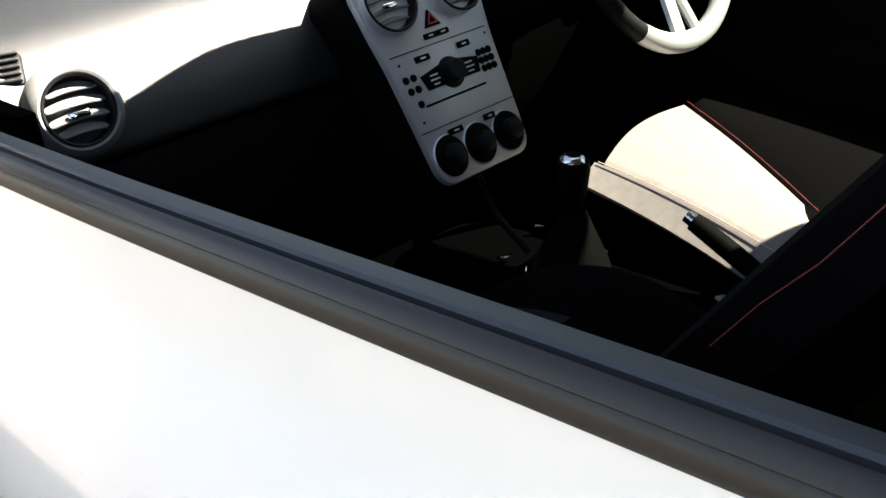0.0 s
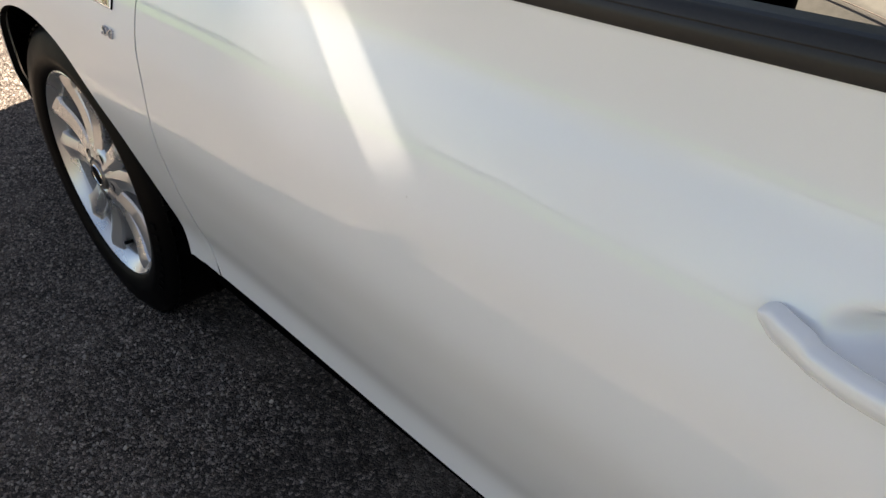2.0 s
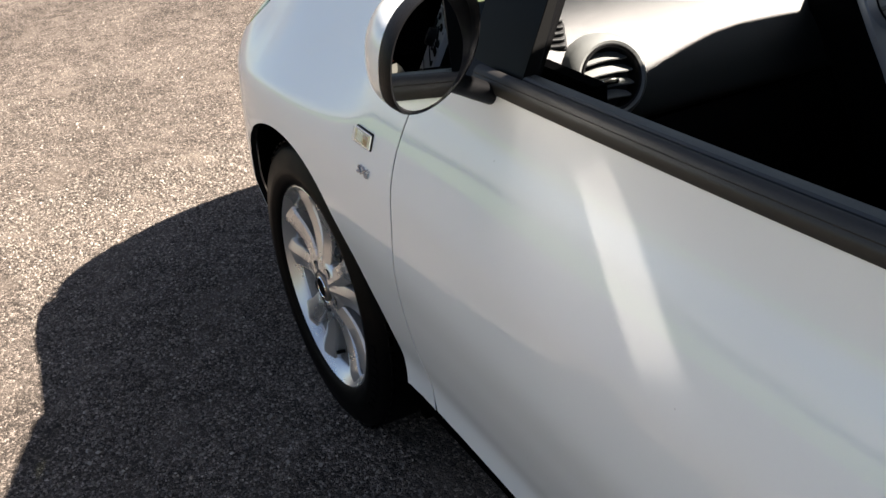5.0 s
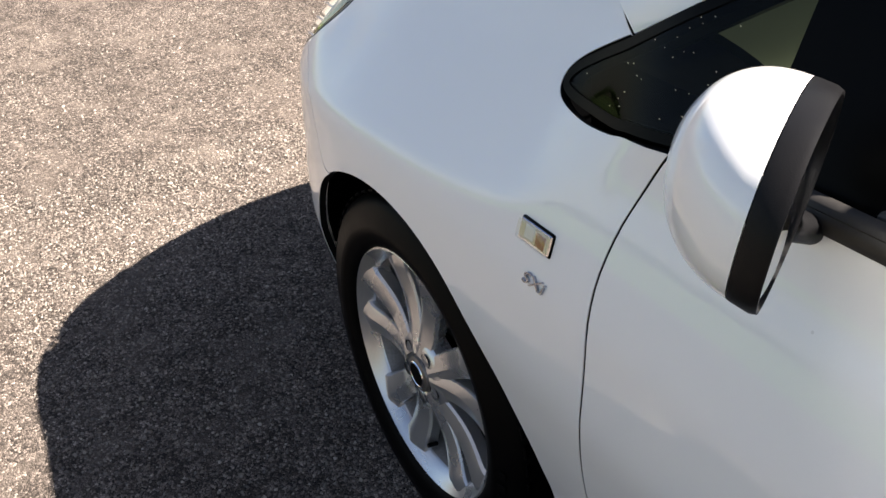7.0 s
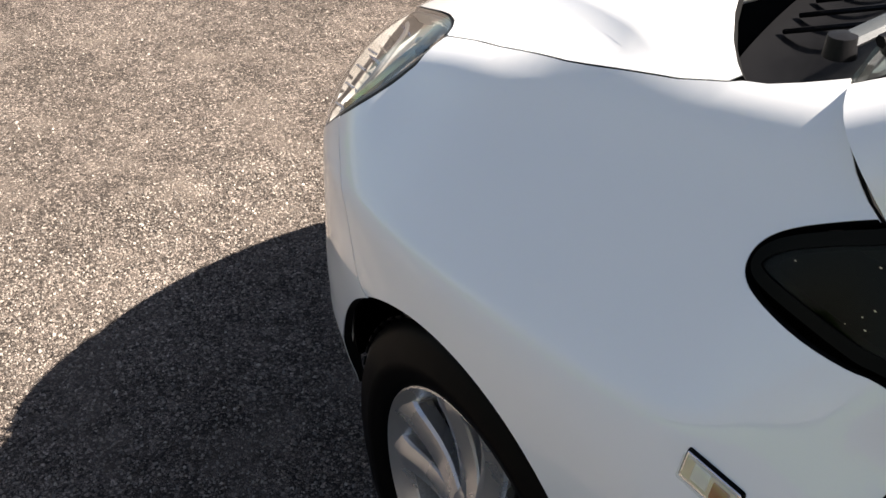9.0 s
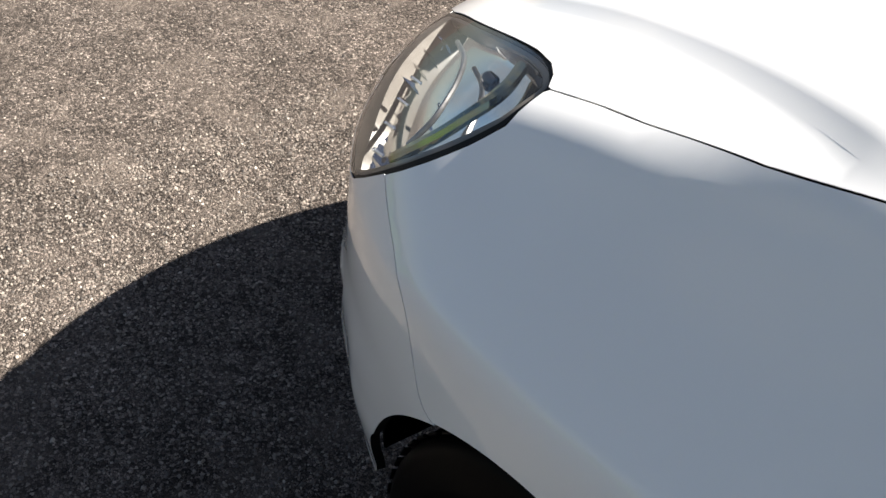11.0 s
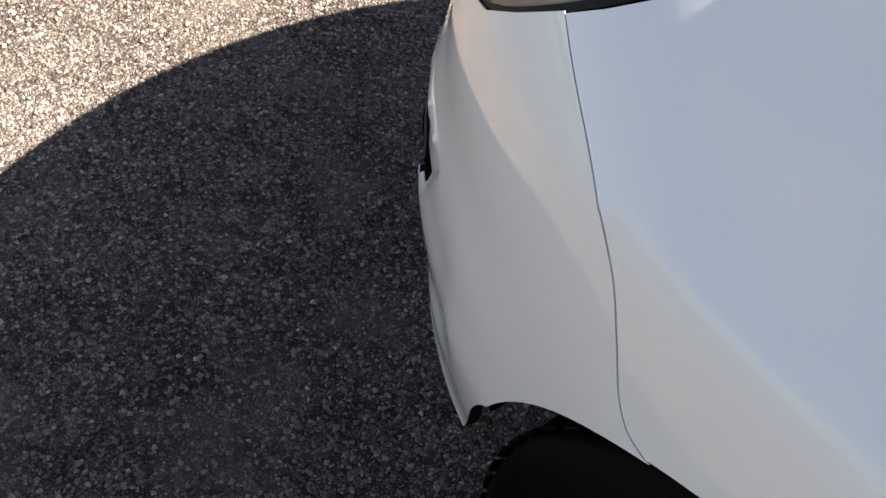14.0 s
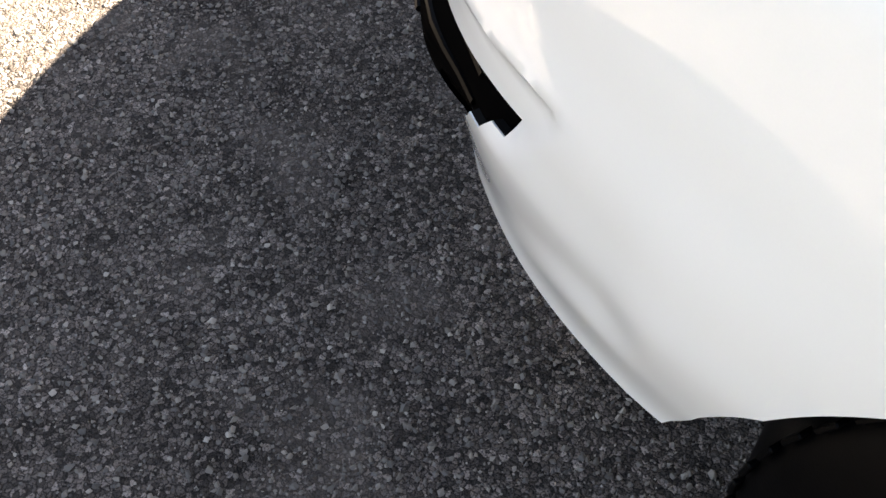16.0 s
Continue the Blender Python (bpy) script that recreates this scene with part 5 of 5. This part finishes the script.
def backrest(seat, y, lit):
    def back(u, v):
        s = 2 * v - 1
        z = 0.56 + 0.66 * u
        x = (-1.40 if lit else -1.34) - (0.26 if lit else 0.49) * u + 0.05 * step(0.55, 0.95, abs(s)) * (1 - 0.5 * u) - 0.07 * step(0.93, 1.0, abs(s))
        return Vector((x, y + (0.232 - 0.06 * step(0.45, 1.0, u)) * s, z))
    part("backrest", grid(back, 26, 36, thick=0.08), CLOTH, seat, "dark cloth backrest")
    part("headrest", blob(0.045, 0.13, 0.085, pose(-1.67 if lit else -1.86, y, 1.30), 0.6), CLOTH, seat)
    if not lit:
        line = [(-1.572, 0.604, 0.889), (-1.602, 0.599, 0.927), (-1.634, 0.595, 0.961), (-1.652, 0.590, 0.985), (-1.70, 0.58, 1.05)]
        part("stitching", tube(line, 0.0005, 5), STITCH, seat, "red stitching")
    for s in (0.17, 0.83):
        part("stitching", tube([back(0.02 + 0.9 * k / 16, s) + Vector((0.004, 0, 0)) for k in range(17)], 0.0010, 5), STITCH, seat)


def driver_seat():
    seat = empty("front_seat", car)
    seat["label"] = "dark cloth sports seat, sunlight on its cushion painted pale"

    # the cushion falls rearwards; its pale panel is painted in the sunlit patch's outline
    def near(u):
        return Vector((-0.885 - 0.415 * u, -0.176 + 0.060 * u, 0.600 - 0.062 * u + 0.012 * math.sin(math.pi * u)))

    def far(u):
        return Vector((-0.846 - 0.424 * u, -0.480 + 0.250 * u, 0.606 - 0.055 * u + 0.010 * math.sin(math.pi * u)))

    def panel(u, v):
        p = near(u).lerp(far(u), v)
        return p + Vector((0.020 * math.sin(math.pi * v) * (1 - u), 0, 0.010 * math.sin(math.pi * v) - 0.05 * (1 - step(-0.02, 0.05, u)) - 0.004 * step(0.05, 0.0, v)))
    part("cushion_panel", grid(panel, 40, 30, thick=0.012), CLOTHLIT, seat, "woven centre panel, painted pale in the sunlit patch's outline")

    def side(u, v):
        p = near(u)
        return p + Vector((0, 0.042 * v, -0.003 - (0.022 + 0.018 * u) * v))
    part("cushion_side", grid(side, 30, 5, thick=0.010), CLOTHLIT, seat, "side of the cushion, painted pale as sunlit")

    def bolster(u, v):
        a, b = far(u), Vector((-0.875 - 0.43 * u, -0.635, 0.575 - 0.03 * u))
        p = a.lerp(b, v)
        return p + Vector((0.03 * math.sin(math.pi * v) * (1 - u), 0, 0.034 * math.sin(math.pi * v ** 0.8) * (0.5 + 0.5 * u) - 0.05 * step(0.12, 0.0, u)))
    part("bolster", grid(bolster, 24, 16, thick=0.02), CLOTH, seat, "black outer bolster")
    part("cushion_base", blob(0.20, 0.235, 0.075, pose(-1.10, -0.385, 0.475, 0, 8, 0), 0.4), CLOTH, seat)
    part("stitching", tube([far(0.06 + 0.88 * q / 16) + Vector((0, -0.006, 0.006)) for q in range(17)], 0.0008, 5), STITCH, seat, "red stitching")
    part("seam", tube([near(0.02 + 0.95 * q / 20) + Vector((0, 0.0005, 0.0002)) for q in range(21)], 0.0008, 6), PINK, seat)
    backrest(seat, -0.37, True)


def passenger_seat():
    seat = empty("front_seat", car)
    seat["label"] = "dark cloth sports seat with red stitching"
    crest = hermite([-1.36, -1.30, -1.25, -1.17, -1.08, -0.98, -0.90], [0.560, 0.590, 0.610, 0.622, 0.608, 0.565, 0.49])

    def cushion(u, v):
        x = -0.90 - 0.46 * u
        s = 2 * v - 1
        lip = step(0.90, 1.0, abs(s))
        z = crest(x) - 0.030 * step(0.78, 0.45, abs(s)) - 0.12 * lip
        return Vector((x - 0.04 * abs(s) ** 3 * (1 - u), 0.37 + (0.235 + 0.02 * step(0, 0.3, u)) * s, z))
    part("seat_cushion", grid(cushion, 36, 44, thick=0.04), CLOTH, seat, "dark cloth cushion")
    part("cushion_panel", grid(lambda u, v: cushion(0.02 + 0.55 * u, 0.25 + 0.5 * v) + Vector((0, 0, 0.004)), 24, 24, thick=0.003), WEAVE, seat, "woven centre panel in the darker cloth of the shaded seat")
    backrest(seat, 0.37, False)


driver_seat()
passenger_seat()

# steering wheel
sw = empty("steering_wheel", car)
m = frame_at((-0.86, -0.38, 0.925), (-0.92, 0, 0.40))
part("wheel_rim", lathe([(0.185 + 0.016 * math.cos(t), 0.016 * math.sin(t)) for t in np.linspace(0, 2 * math.pi, 17)], m, 64), BLACK, sw)
part("rim_insert", grid(lambda u, v: m @ Vector(((0.185 + 0.0172 * math.cos(2 * math.pi * v)) * math.cos(radians(-130 + 80 * u)), (0.185 + 0.0172 * math.cos(2 * math.pi * v)) * math.sin(radians(-130 + 80 * u)), 0.0172 * math.sin(2 * math.pi * v))), 20, 14, wrap_v=True), SILVER, sw, "silver lower rim insert")
part("hub_pad", blob(0.07, 0.065, 0.025, m @ Matrix.Translation((0, 0.0, -0.01)), 0.6), DASHLOW, sw)
part("hub_emblem", lathe([(0.0, 0.004), (0.018, 0.003), (0.021, 0.0)], m @ Matrix.Translation((0, 0, 0.014)), 24), CHROME, sw)
for a in (200, 340, 262, 278):
    part("wheel_spoke", tube([m @ Vector((0.05 * math.cos(radians(a)), 0.05 * math.sin(radians(a)), -0.012)), m @ Vector((0.18 * math.cos(radians(a)), 0.18 * math.sin(radians(a)), 0.0))], 0.014, 8, 0.6), SILVER, sw)
part("binnacle", blob(0.10, 0.17, 0.08, pose(-0.62, -0.38, 0.95), 0.6), DASHLOW, car)
part("rear_view_mirror", box(0.02, 0.22, 0.06, pose(-0.99, 0.0, 1.345), 0.01), BLACK, car, "black rear-view mirror")

# ---- loose chippings on the yard ----
def chips():
    rng = np.random.default_rng(7)
    base = [(1, 1, 1), (-1, -1, 1), (-1, 1, -1), (1, -1, -1), (1.2, 0, 0), (-1.2, 0, 0), (0, 1.2, 0), (0, -1.2, 0), (0, 0, 1.3)]
    bm = bmesh.new()
    for q in base:
        bm.verts.new(Vector(q).normalized())
    hull = bmesh.ops.convex_hull(bm, input=bm.verts[:])
    bm.verts.ensure_lookup_table()
    bm.verts.index_update()
    tri = np.array([[v.index for v in f.verts] for f in bm.faces if len(f.verts) == 3])
    shape = np.array([tuple(v.co) for v in bm.verts])
    bm.free()
    spots = []
    for x0, x1, y0, y1, n in ((0.2, 1.75, 0.0, 1.35, 30000), (1.75, 3.2, -0.4, 1.4, 9000), (-0.6, 0.2, 0.75, 1.6, 9000)):
        p = np.stack([rng.uniform(x0, x1, n), rng.uniform(y0, y1, n)], 1)
        spots.append(p)
    p = np.concatenate(spots)
    n = len(p)
    size = 0.0016 + 0.0034 * rng.random(n) ** 3 + 0.0030 * (rng.random(n) > 0.985)
    a = rng.uniform(0, 2 * np.pi, n)
    sq = rng.uniform(0.6, 1.0, (n, 3))
    v = shape[None] * (1 + 0.7 * (rng.random((n, len(shape), 1)) - 0.5)) * size[:, None, None] * sq[:, None]
    c, s = np.cos(a)[:, None], np.sin(a)[:, None]
    x, y = v[..., 0] * c - v[..., 1] * s, v[..., 0] * s + v[..., 1] * c
    v = np.stack([x + p[:, :1], y + p[:, 1:], v[..., 2] + size[:, None] * 0.25], -1)
    faces = (tri[None] + (np.arange(n) * len(shape))[:, None, None]).reshape(-1, 3)
    me = bpy.data.meshes.new("loose_chippings")
    me.from_pydata(v.reshape(-1, 3).tolist(), [], faces.tolist())
    return me


def chip_material():
    m = bpy.data.materials.new("stone_chips")
    m.use_nodes = True
    nt = m.node_tree
    p = nt.nodes["Principled BSDF"]
    p.inputs["Roughness"].default_value = 0.75
    g, ramp = nt.nodes.new("ShaderNodeNewGeometry"), nt.nodes.new("ShaderNodeValToRGB")
    e = ramp.color_ramp.elements
    e[0].color, e[1].color = (0.08, 0.070, 0.061, 1), (0.36, 0.32, 0.27, 1)
    for pos, c in ((0.35, (0.13, 0.112, 0.096, 1)), (0.7, (0.185, 0.158, 0.132, 1)), (0.92, (0.25, 0.215, 0.178, 1))):
        e.new(pos).color = c
    nt.links.new(g.outputs["Random Per Island"], ramp.inputs[0])
    nt.links.new(ramp.outputs[0], p.inputs["Base Color"])
    return m


me = chips()
me.materials.append(chip_material())
tagged(new("loose_chippings", me), "angular grey and tan stone chippings on the tarmac", "gravel", kind="stuff")


# ---- grass bank and far hedge ----
GRASS = material("grass", (0.085, 0.14, 0.03), rough=0.9, vary=0.35, scale=1.5, fine=40)
LEAF = material("leaves", (0.05, 0.09, 0.022), rough=0.7, vary=0.4, scale=3, fine=60)
bm = bmesh.new()
rows = [[bm.verts.new((-100 + 9 * i, 10 + 7.0 * j + 0.5 * math.sin(i * 1.7), 0.02 + 0.25 * (1 - math.exp(-j / 1.5)) + 0.03 * math.sin(i * 2.1 + j))) for j in range(12)] for i in range(26)]
for a, b in zip(rows, rows[1:]):
    for j in range(11):
        bm.faces.new((a[j], b[j], b[j + 1], a[j + 1]))
tagged(part("grass_verge", bm, GRASS), "rough green grass bank beside the yard", "grass", kind="structure")


def hedge():
    r = np.random.default_rng(5)
    n = 26000
    x = r.uniform(-170, 170, n)
    top = 1.5 + 0.35 * np.sin(x * 0.11) + 0.25 * np.sin(x * 0.37 + 1) + 0.15 * np.sin(x * 1.3)
    z = 0.2 + top * r.random(n) ** 0.7
    y = 82 + 0.0009 * x * x * -1 + r.uniform(-0.9, 0.9, n)
    c = np.stack([x, y, z], 1)
    d = r.normal(size=(n, 3))
    d *= 0.28 / np.linalg.norm(d, axis=1)[:, None]
    e = np.cross(d, r.normal(size=(n, 3)))
    e *= 0.18 / np.linalg.norm(e, axis=1)[:, None]
    v = np.stack([c - d, c + e, c + d, c - e], 1).reshape(-1, 3)
    me = bpy.data.meshes.new("hedge")
    me.from_pydata(v.tolist(), [], np.arange(4 * n).reshape(-1, 4).tolist())
    me.materials.append(LEAF)
    return me


tagged(new("hedge", hedge()), "low green field hedge beyond the grass", "hedge", kind="stuff")
